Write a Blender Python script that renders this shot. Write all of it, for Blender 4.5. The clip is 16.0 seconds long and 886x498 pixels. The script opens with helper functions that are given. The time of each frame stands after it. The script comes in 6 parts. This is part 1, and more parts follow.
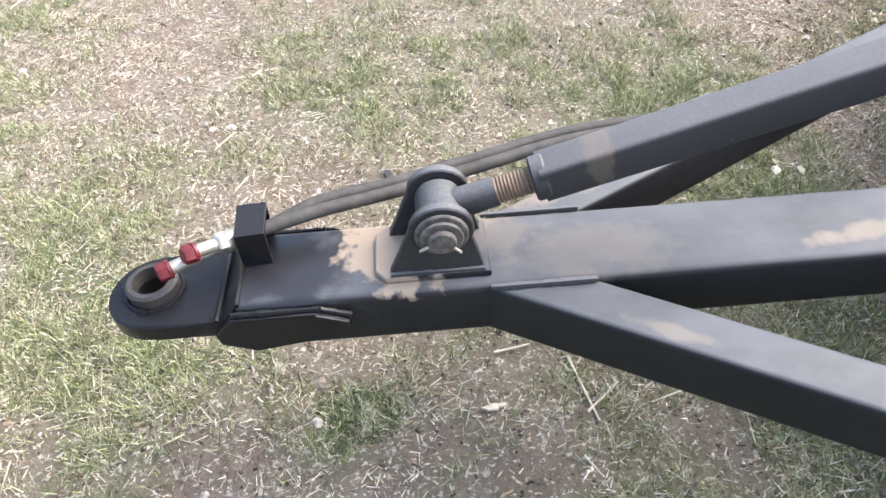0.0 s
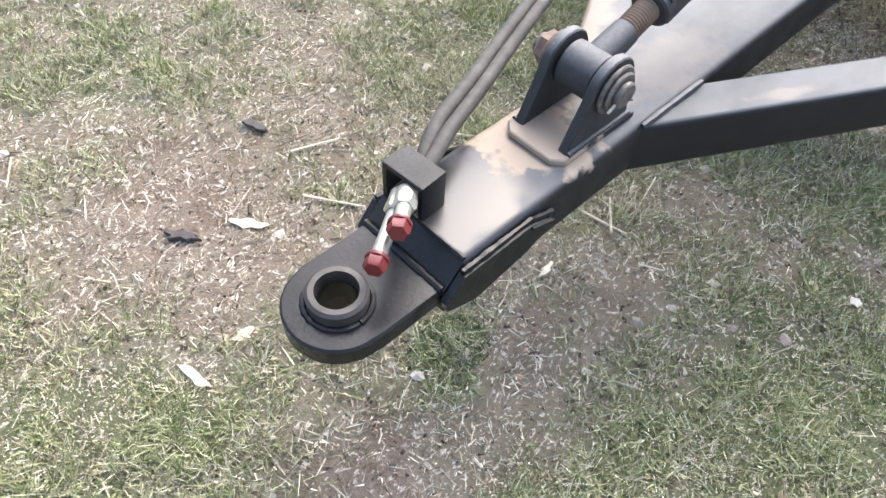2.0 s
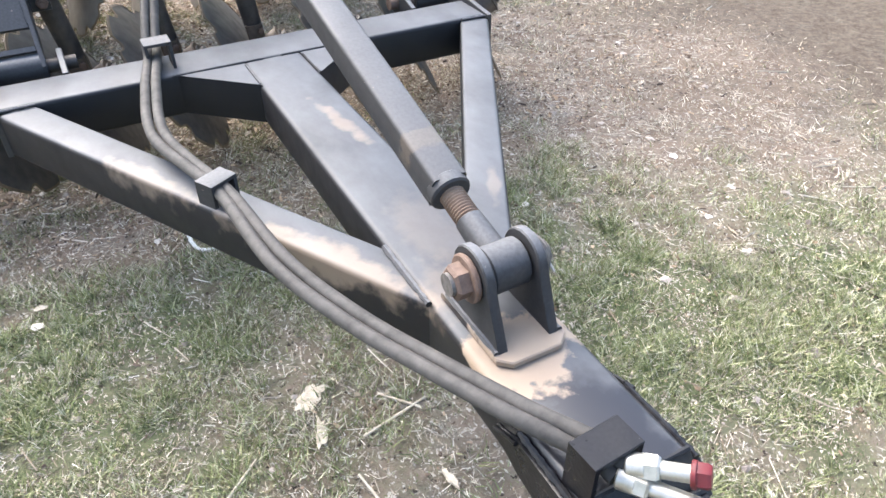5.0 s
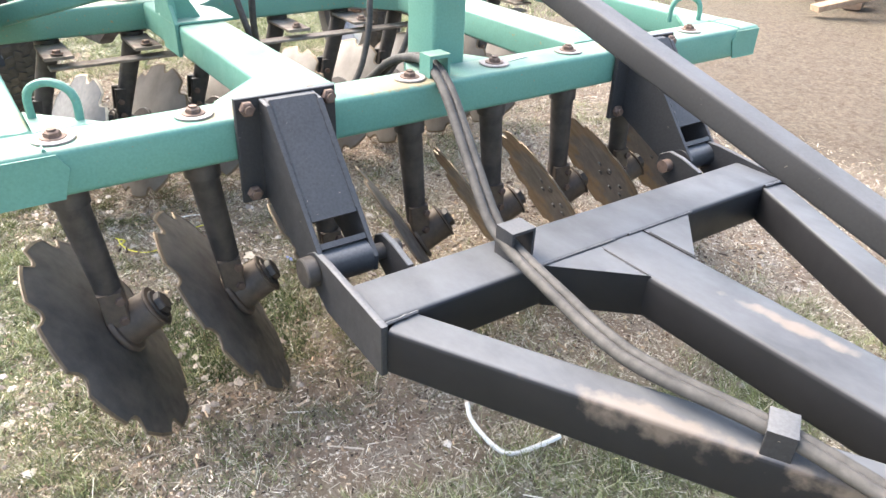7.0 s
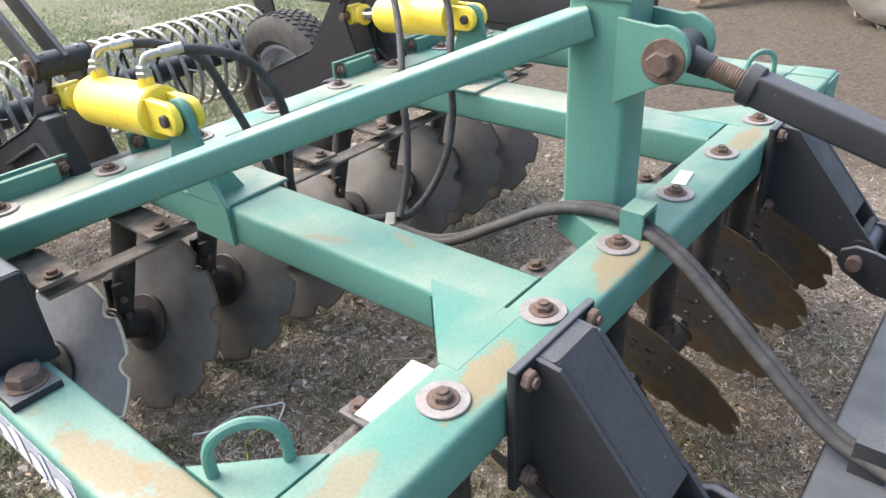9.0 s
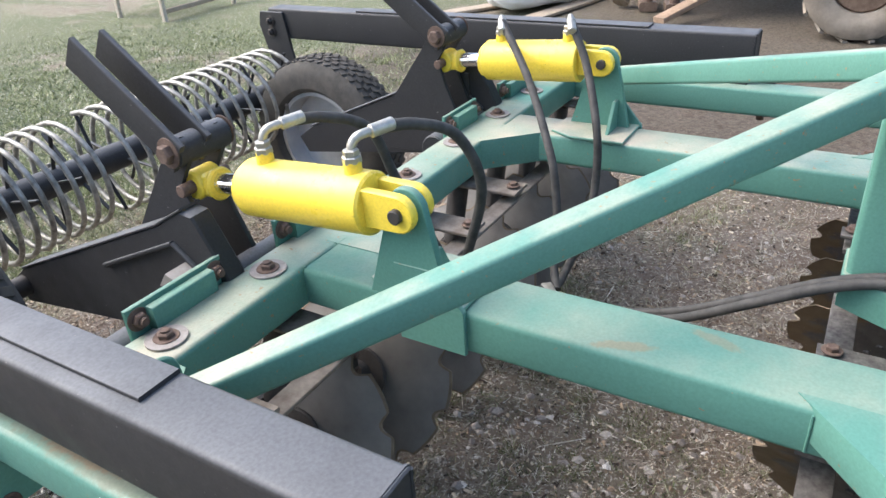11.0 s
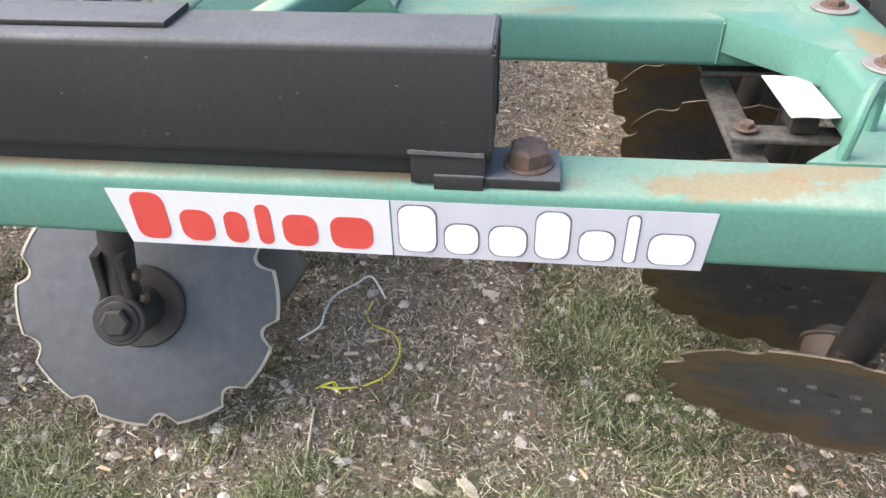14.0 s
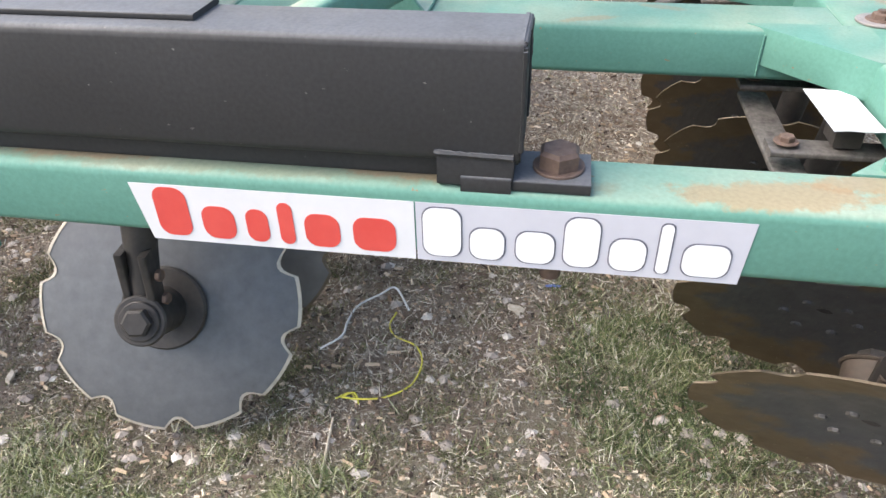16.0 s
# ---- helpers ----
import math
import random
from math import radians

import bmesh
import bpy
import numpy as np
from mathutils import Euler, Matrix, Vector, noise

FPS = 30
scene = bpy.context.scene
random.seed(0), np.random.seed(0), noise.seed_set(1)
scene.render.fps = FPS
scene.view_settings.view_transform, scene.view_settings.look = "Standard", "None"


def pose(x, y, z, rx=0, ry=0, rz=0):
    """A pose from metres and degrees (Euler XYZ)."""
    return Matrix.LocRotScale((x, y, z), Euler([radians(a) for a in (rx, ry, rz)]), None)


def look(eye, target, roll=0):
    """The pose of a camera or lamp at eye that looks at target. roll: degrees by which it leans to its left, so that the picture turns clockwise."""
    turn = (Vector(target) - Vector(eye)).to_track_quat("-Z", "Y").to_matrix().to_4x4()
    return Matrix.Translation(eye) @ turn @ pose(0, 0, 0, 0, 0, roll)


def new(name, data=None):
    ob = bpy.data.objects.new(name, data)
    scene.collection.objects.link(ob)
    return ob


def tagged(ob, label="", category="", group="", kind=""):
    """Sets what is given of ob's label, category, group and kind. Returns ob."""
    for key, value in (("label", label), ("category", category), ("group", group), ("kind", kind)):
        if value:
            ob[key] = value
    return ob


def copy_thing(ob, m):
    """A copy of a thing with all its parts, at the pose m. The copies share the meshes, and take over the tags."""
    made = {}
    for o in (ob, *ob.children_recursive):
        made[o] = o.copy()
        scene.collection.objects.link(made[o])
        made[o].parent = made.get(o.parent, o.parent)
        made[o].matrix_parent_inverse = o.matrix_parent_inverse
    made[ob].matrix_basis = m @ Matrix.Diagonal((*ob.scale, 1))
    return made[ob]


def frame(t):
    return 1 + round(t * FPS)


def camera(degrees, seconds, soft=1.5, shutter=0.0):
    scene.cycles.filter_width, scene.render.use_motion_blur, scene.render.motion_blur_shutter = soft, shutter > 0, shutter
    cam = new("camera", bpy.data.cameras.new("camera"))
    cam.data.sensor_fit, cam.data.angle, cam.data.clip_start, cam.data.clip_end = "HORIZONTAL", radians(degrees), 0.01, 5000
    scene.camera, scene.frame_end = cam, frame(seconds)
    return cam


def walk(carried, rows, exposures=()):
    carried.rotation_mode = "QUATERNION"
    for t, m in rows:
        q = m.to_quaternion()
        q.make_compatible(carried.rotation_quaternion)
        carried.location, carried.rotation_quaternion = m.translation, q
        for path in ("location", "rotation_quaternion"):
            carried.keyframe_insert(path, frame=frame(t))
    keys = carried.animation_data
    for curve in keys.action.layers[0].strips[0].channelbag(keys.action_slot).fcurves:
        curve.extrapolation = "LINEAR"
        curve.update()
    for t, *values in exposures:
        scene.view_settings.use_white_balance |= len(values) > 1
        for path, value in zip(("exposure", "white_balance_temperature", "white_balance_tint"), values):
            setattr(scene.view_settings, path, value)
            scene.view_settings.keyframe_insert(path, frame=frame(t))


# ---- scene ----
cam = camera(64.0, 16.0)
PATH = [
    (0, (0.793, 0.368, 1.244), (-0.612, 0.392, -0.18), -3.9),
    (0.5, (0.652, 0.211, 1.211), (-0.651, 0.37, -0.298), -5.7),
    (1, (0.551, 0.061, 1.191), (-0.578, 0.425, -0.42), -2.1),
    (1.5, (0.52, -0.155, 1.201), (-0.48, 0.585, -0.364), 2.7),
    (2, (0.464, -0.316, 1.183), (-0.372, 0.567, -0.404), 3.7),
    (2.5, (0.367, -0.4, 1.173), (-0.195, 0.617, -0.455), 2.2),
    (3, (0.284, -0.52, 1.194), (0.023, 0.742, -0.335), 5.3),
    (3.2, (0.24, -0.577, 1.215), (0.104, 0.706, -0.313), 6.0),
    (5.3, (-0.45, -0.142, 1.164), (0.368, 1.245, -0.021), -0.1),
    (5.5, (-0.5, -0.079, 1.161), (0.342, 1.311, -0.004), 0.3),
    (6, (-0.655, 0.148, 1.192), (0.119, 1.626, 0.087), -2.8),
    (6.5, (-0.873, 0.357, 1.17), (-0.015, 1.868, 0.179), 2.2),
    (7, (-1.059, 0.549, 1.213), (-0.035, 1.949, 0.217), 2.6),
    (7.5, (-1.149, 0.779, 1.268), (-0.208, 2.159, 0.168), -0.8),
    (8, (-1.169, 1.026, 1.306), (-0.186, 2.412, 0.251), -1.2),
    (8.5, (-1.207, 1.241, 1.344), (-0.074, 2.524, 0.31), -2.3),
    (8.6, (-1.212, 1.286, 1.347), (-0.011, 2.529, 0.341), -1.3),
    (8.7, (-1.218, 1.331, 1.366), (0.022, 2.542, 0.369), -1.6),
    (10.8, (-1.306, 2.14, 1.415), (0.243, 3.0, 0.486), -1.8),
    (11, (-1.392, 2.187, 1.432), (0.096, 3.124, 0.48), -3.6),
    (11.5, (-1.508, 2.351, 1.395), (-0.15, 3.4, 0.368), -4.0),
    (12, (-1.51, 2.452, 1.284), (-0.039, 3.269, 0.204), -3.6),
    (12.5, (-1.626, 2.459, 1.217), (-0.014, 2.798, 0.083), -3.1),
    (13, (-1.764, 2.493, 1.221), (-0.131, 2.711, 0.087), -4.9),
    (13.5, (-1.772, 2.498, 1.195), (-0.147, 2.681, 0.044), -2.4),
    (14, (-1.727, 2.493, 1.125), (-0.131, 2.702, -0.062), -1.4),
    (14.5, (-1.712, 2.492, 1.077), (-0.113, 2.714, -0.103), -0.2),
    (15, (-1.709, 2.494, 1.071), (-0.105, 2.726, -0.1), 0.3),
    (15.5, (-1.71, 2.486, 1.083), (-0.087, 2.73, -0.059), -0.3),
    (16, (-1.717, 2.492, 1.096), (-0.099, 2.78, -0.045), -1.2),
]
walk(cam, [(t, look(eye, target, roll)) for t, eye, target, roll in PATH],
     exposures=[(t, e + 0.44, k, 10) for t, e, k in ((0.0, 1.46, 6430), (2.0, 1.50, 6400), (3.0, 1.62, 6350), (5.5, 1.83, 6350), (6.3, 2.10, 6600), (7.5, 2.03, 6850), (8.5, 1.38, 6550), (11.0, 0.90, 6150), (12.0, 1.06, 6300), (13.0, 1.02, 6450), (16.0, 1.05, 6450))])

# ---- light: bright overcast day ----
world = bpy.data.worlds.new("world")
scene.world = world
world.use_nodes = True
wn = world.node_tree
sky = wn.nodes.new("ShaderNodeTexSky")
sky.sky_type = "NISHITA"
sky.sun_disc = False
sky.sun_elevation = radians(49)
sky.sun_rotation = radians(-17)
sky.air_density, sky.dust_density, sky.ozone_density = 1.0, 4.0, 0.6
wn.links.new(sky.outputs["Color"], wn.nodes["Background"].inputs["Color"])
wn.nodes["Background"].inputs["Strength"].default_value = 0.15
sun_data = bpy.data.lights.new("sun", "SUN")
sun_data.energy, sun_data.angle, sun_data.color = 1.4, radians(60), (1.0, 0.98, 0.96)
sun = new("sun", sun_data)
sun.matrix_world = look((-1.5, 5.0, 6.0), (0, 0, 0))


# ---- materials ----
def nodes_of(name):
    m = bpy.data.materials.new(name)
    m.use_nodes = True
    nt = m.node_tree
    return m, nt, nt.nodes["Principled BSDF"]


def ramp(nt, fac, stops):
    r = nt.nodes.new("ShaderNodeValToRGB")
    el = r.color_ramp.elements
    while len(el) < len(stops):
        el.new(0.5)
    for e, (p, c) in zip(el, stops):
        e.position, e.color = p, (*c, 1) if len(c) == 3 else c
    nt.links.new(fac, r.inputs["Fac"])
    return r.outputs["Color"]


def noise_of(nt, scale, detail=4.0, rough=0.55, stretch=None, seed=0.0):
    tc = nt.nodes.new("ShaderNodeTexCoord")
    mp = nt.nodes.new("ShaderNodeMapping")
    mp.inputs["Location"].default_value = (seed, seed * 0.7, seed * 1.3)
    if stretch:
        mp.inputs["Scale"].default_value = stretch
    nt.links.new(tc.outputs["Object"], mp.inputs["Vector"])
    n = nt.nodes.new("ShaderNodeTexNoise")
    n.inputs["Scale"].default_value, n.inputs["Detail"].default_value, n.inputs["Roughness"].default_value = scale, detail, rough
    nt.links.new(mp.outputs["Vector"], n.inputs["Vector"])
    return n.outputs["Fac"]


def mix(nt, fac, a, b, kind="MIX"):
    m = nt.nodes.new("ShaderNodeMix")
    m.data_type, m.blend_type = "RGBA", kind
    for sock, v in ((m.inputs["Factor"], fac), (m.inputs["A"], a), (m.inputs["B"], b)):
        if isinstance(v, (int, float)):
            sock.default_value = v
        elif isinstance(v, tuple):
            sock.default_value = (*v, 1)
        else:
            nt.links.new(v, sock)
    return m.outputs["Result"]


def bump_of(nt, bsdf, height, strength=0.2, distance=0.002):
    b = nt.nodes.new("ShaderNodeBump")
    b.inputs["Strength"].default_value, b.inputs["Distance"].default_value = strength, distance
    nt.links.new(height, b.inputs["Height"])
    nt.links.new(b.outputs["Normal"], bsdf.inputs["Normal"])


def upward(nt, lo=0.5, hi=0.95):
    """1 where a surface faces the sky: dust lies there, and black paint gets sky sheen coloured in."""
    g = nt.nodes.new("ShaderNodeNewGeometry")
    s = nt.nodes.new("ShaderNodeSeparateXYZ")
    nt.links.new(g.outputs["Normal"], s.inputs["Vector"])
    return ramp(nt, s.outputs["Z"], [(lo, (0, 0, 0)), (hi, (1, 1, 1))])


def mul(nt, a, b):
    m = nt.nodes.new("ShaderNodeMath")
    m.operation = "MULTIPLY"
    for sock, v in zip(m.inputs, (a, b)):
        if isinstance(v, (int, float)):
            sock.default_value = v
        else:
            nt.links.new(v, sock)
    return m.outputs["Value"]


def patch_of(nt, tc, rag, loc, size, turn, edge=0.5, soft=0.13):
    """A ragged worn patch round a place on a thing."""
    mp = nt.nodes.new("ShaderNodeMapping")
    mp.vector_type = "TEXTURE"
    mp.inputs["Location"].default_value = loc
    mp.inputs["Rotation"].default_value = (0, 0, radians(turn))
    mp.inputs["Scale"].default_value = size
    nt.links.new(tc.outputs["Object"], mp.inputs["Vector"])
    ln = nt.nodes.new("ShaderNodeVectorMath")
    ln.operation = "LENGTH"
    nt.links.new(mp.outputs["Vector"], ln.inputs[0])
    sub = nt.nodes.new("ShaderNodeMath")
    sub.operation = "SUBTRACT"
    nt.links.new(rag, sub.inputs[0])
    nt.links.new(mul(nt, ln.outputs["Value"], edge), sub.inputs[1])
    return ramp(nt, sub.outputs["Value"], [(0.0, (0, 0, 0)), (soft, (1, 1, 1))])


def painted(name, base, alt, dust, dust_sheen_amount, wear, wear_at, rough, seed=0.0, metallic=0.0, spec=0.5, grain=60.0, specks=0.67, patches=(), fine_to=(0.9, 1.06), clouds=((0.35, 0.0), (0.72, 1.0)), relief=0.12):
    """Paint with cloudy tone, worn spots and dust on its upper faces; on the blacks that tone also holds painted sky
    sheen.
    """
    m, nt, b = nodes_of(name)
    col = mix(nt, noise_of(nt, 5, 5, seed=seed), base, alt)
    col = mix(nt, mul(nt, mul(nt, upward(nt), ramp(nt, noise_of(nt, 3.5, 6, 0.6, seed=seed + 3), [(p, (v,) * 3) for p, v in clouds])), dust_sheen_amount), col, dust)
    spots = ramp(nt, noise_of(nt, 9, 8, 0.65, seed=seed + 7), [(wear_at, (0, 0, 0)), (wear_at + 0.06, (1, 1, 1))])
    col = mix(nt, spots, col, wear)
    # small chips and scratches
    col = mix(nt, ramp(nt, noise_of(nt, 95, 3, 0.6, stretch=(1.0, 0.5, 1.0), seed=seed + 15), [(specks, (0, 0, 0)), (specks + 0.03, (1, 1, 1))]), col, wear)
    if patches:
        tc = nt.nodes.new("ShaderNodeTexCoord")
        rag = noise_of(nt, 30, 9, 0.75, seed=seed + 9)
        for loc, size, turn, edge, amount, tone in patches:
            col = mix(nt, mul(nt, patch_of(nt, tc, rag, loc, size, turn, edge), amount), col, tone)
    fine = ramp(nt, noise_of(nt, 180, 3, seed=seed + 1), [(0.3, (fine_to[0],) * 3), (0.7, (fine_to[1],) * 3)])
    col = mix(nt, 1.0, col, fine, "MULTIPLY")
    nt.links.new(col, b.inputs["Base Color"])
    b.inputs["Metallic"].default_value = metallic
    b.inputs["Specular IOR Level"].default_value = spec
    r = ramp(nt, noise_of(nt, 14, 6, seed=seed + 5), [(0.3, (rough - 0.08,) * 3), (0.75, (rough + 0.18,) * 3)])
    nt.links.new(r, b.inputs["Roughness"])
    bump_of(nt, b, noise_of(nt, grain, 4, seed=seed + 2), relief, 0.0015)
    return m


def metal(name, a, b_, rough, metallic, scale=40, seed=0.0, strength=0.3, spec=0.5):
    m, nt, b = nodes_of(name)
    col = mix(nt, ramp(nt, noise_of(nt, scale, 7, 0.65, seed=seed), [(0.3, (0, 0, 0)), (0.7, (1, 1, 1))]), a, b_)
    nt.links.new(col, b.inputs["Base Color"])
    b.inputs["Metallic"].default_value = metallic
    b.inputs["Specular IOR Level"].default_value = spec
    nt.links.new(ramp(nt, noise_of(nt, scale * 2, 4, seed=seed + 4), [(0.3, (rough - 0.08,) * 3), (0.7, (rough + 0.12,) * 3)]), b.inputs["Roughness"])
    bump_of(nt, b, noise_of(nt, scale * 5, 4, seed=seed + 2), strength, 0.001)
    return m


GREEN = painted("green_paint", (0.098, 0.238, 0.186), (0.126, 0.272, 0.218), (0.43, 0.39, 0.30), 0.55, (0.22, 0.19, 0.13), 0.76, 0.44, spec=0.17, specks=0.71)
OCHRE = (0.29, 0.20, 0.11)
STAINED = painted("green_paint_stained", (0.098, 0.238, 0.186), (0.126, 0.272, 0.218), (0.43, 0.39, 0.30), 0.55, (0.24, 0.19, 0.12), 0.75, 0.44, seed=4, spec=0.17, specks=0.71, patches=(
    ((-1.085, -0.309, 0.713), (0.033, 0.11, 0.012), 4, 0.46, 0.7, OCHRE), ((-1.045, -0.421, 0.713), (0.024, 0.09, 0.012), 10, 0.48, 0.7, OCHRE),
    ((-1.09, 0.327, 0.713), (0.022, 0.45, 0.012), 0, 0.42, 0.5, (0.20, 0.19, 0.13)), ((-1.08, 0.094, 0.713), (0.022, 0.10, 0.012), 0, 0.46, 0.6, (0.26, 0.16, 0.09)), ((-1.08, 0.514, 0.713), (0.022, 0.12, 0.012), 0, 0.46, 0.6, (0.26, 0.16, 0.09)),
    ((-0.50, -0.112, 0.713), (0.015, 0.06, 0.012), 20, 0.52, 0.5, OCHRE), ((-0.42, -0.243, 0.713), (0.015, 0.05, 0.012), -15, 0.52, 0.4, OCHRE),
    ((-0.66, -0.608, 0.713), (0.10, 0.03, 0.012), 8, 0.48, 0.75, OCHRE), ((-0.23, -0.617, 0.713), (0.14, 0.035, 0.012), 4, 0.46, 0.75, OCHRE), ((0.42, -0.608, 0.713), (0.12, 0.03, 0.012), 0, 0.48, 0.7, OCHRE), ((-0.93, -0.589, 0.713), (0.08, 0.03, 0.012), 10, 0.48, 0.6, OCHRE)))
GREEN_DUSTY = painted("green_paint_dusty", (0.094, 0.236, 0.184), (0.122, 0.274, 0.217), (0.50, 0.43, 0.33), 0.95, (0.30, 0.20, 0.11), 0.68, 0.45, seed=11)
# Blue-grey on top of the blacks: dust, with the sky's sheen painted in.
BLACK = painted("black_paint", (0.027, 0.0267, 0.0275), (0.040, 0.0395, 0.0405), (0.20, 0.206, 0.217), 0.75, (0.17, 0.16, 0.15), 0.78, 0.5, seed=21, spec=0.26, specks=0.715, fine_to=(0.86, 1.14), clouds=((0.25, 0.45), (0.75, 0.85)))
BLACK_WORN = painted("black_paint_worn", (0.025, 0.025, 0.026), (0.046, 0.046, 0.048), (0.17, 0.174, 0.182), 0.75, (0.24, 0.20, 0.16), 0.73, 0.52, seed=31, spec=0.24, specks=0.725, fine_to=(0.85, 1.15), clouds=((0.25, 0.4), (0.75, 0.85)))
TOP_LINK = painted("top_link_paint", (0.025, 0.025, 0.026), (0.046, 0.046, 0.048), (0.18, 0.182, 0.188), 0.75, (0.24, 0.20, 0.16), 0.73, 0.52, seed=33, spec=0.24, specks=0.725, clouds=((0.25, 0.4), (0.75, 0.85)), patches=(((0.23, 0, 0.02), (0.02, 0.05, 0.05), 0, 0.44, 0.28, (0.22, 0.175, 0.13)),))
BLACK_GLOSS = painted("black_paint_fresh", (0.007, 0.007, 0.008), (0.013, 0.013, 0.015), (0.035, 0.035, 0.036), 0.35, (0.10, 0.10, 0.10), 0.8, 0.30, seed=41, spec=0.24, specks=0.72, grain=150.0, relief=0.28, fine_to=(0.8, 1.2))
YELLOW = painted("yellow_paint", (0.88, 0.62, 0.05), (0.90, 0.68, 0.08), (0.87, 0.72, 0.30), 0.25, (0.7, 0.5, 0.05), 0.8, 0.30, seed=51)
RUST = metal("rusty_bolt", (0.085, 0.055, 0.042), (0.175, 0.118, 0.09), 0.7, 0.2, 60)
BROWN_STEEL = metal("rust_brown_steel", (0.13, 0.085, 0.06), (0.25, 0.18, 0.13), 0.6, 0.4, 25, 3.0)
WASHER = metal("dusty_washer", (0.23, 0.205, 0.19), (0.36, 0.33, 0.305), 0.6, 0.3, 50, 5.0)
CHROME = metal("chrome", (0.75, 0.75, 0.76), (0.82, 0.82, 0.83), 0.18, 1.0, 30, 7.0, 0.03)
ZINC = metal("zinc_fitting", (0.36, 0.345, 0.30), (0.55, 0.53, 0.47), 0.4, 0.8, 60, 9.0, 0.1)
HOSE = metal("rubber_hose", (0.035, 0.034, 0.032), (0.085, 0.08, 0.074), 0.65, 0.0, 30, 13.0, 0.2, 0.25)
TYRE = metal("tyre_rubber", (0.045, 0.042, 0.038), (0.10, 0.09, 0.075), 0.85, 0.0, 18, 15.0, 0.4)
RIM = metal("silver_rim", (0.5, 0.52, 0.54), (0.6, 0.61, 0.62), 0.4, 0.6, 20, 17.0, 0.1)
DISC = metal("grey_disc_steel", (0.108, 0.112, 0.118), (0.145, 0.148, 0.154), 0.50, 0.35, 34, 19.0, 0.25)
DISC_BACK = metal("dark_disc_back", (0.045, 0.044, 0.044), (0.11, 0.098, 0.085), 0.55, 0.35, 14, 49.0, 0.2)
DISC_DUSTY = metal("dusty_disc_steel", (0.125, 0.115, 0.105), (0.225, 0.21, 0.19), 0.6, 0.3, 6, 47.0, 0.1)
DARK_IRON = metal("dark_iron", (0.03, 0.028, 0.027), (0.075, 0.065, 0.058), 0.55, 0.3, 22, 25.0, 0.3)
EDGE = metal("bare_steel_edge", (0.40, 0.36, 0.29), (0.58, 0.53, 0.44), 0.5, 0.3, 60, 27.0, 0.1)
IRON_GREY = metal("worn_grey_iron", (0.06, 0.054, 0.05), (0.19, 0.175, 0.16), 0.6, 0.35, 70, 65.0, 0.3)

BROWN_EDGE = metal("soiled_disc_edge", (0.10, 0.075, 0.05), (0.19, 0.145, 0.095), 0.5, 0.4, 40, 29.0, 0.1)
SPRING = metal("worn_spring_steel", (0.12, 0.115, 0.10), (0.50, 0.48, 0.43), 0.45, 0.5, 25, 45.0, 0.1)
RUSTPALE = metal("pale_rusty_steel", (0.26, 0.17, 0.11), (0.40, 0.29, 0.20), 0.8, 0.1, 20, 61.0, 0.3)
MUD = metal("mud_caked_rubber", (0.16, 0.135, 0.105), (0.28, 0.245, 0.20), 0.95, 0.0, 9, 63.0, 0.5)


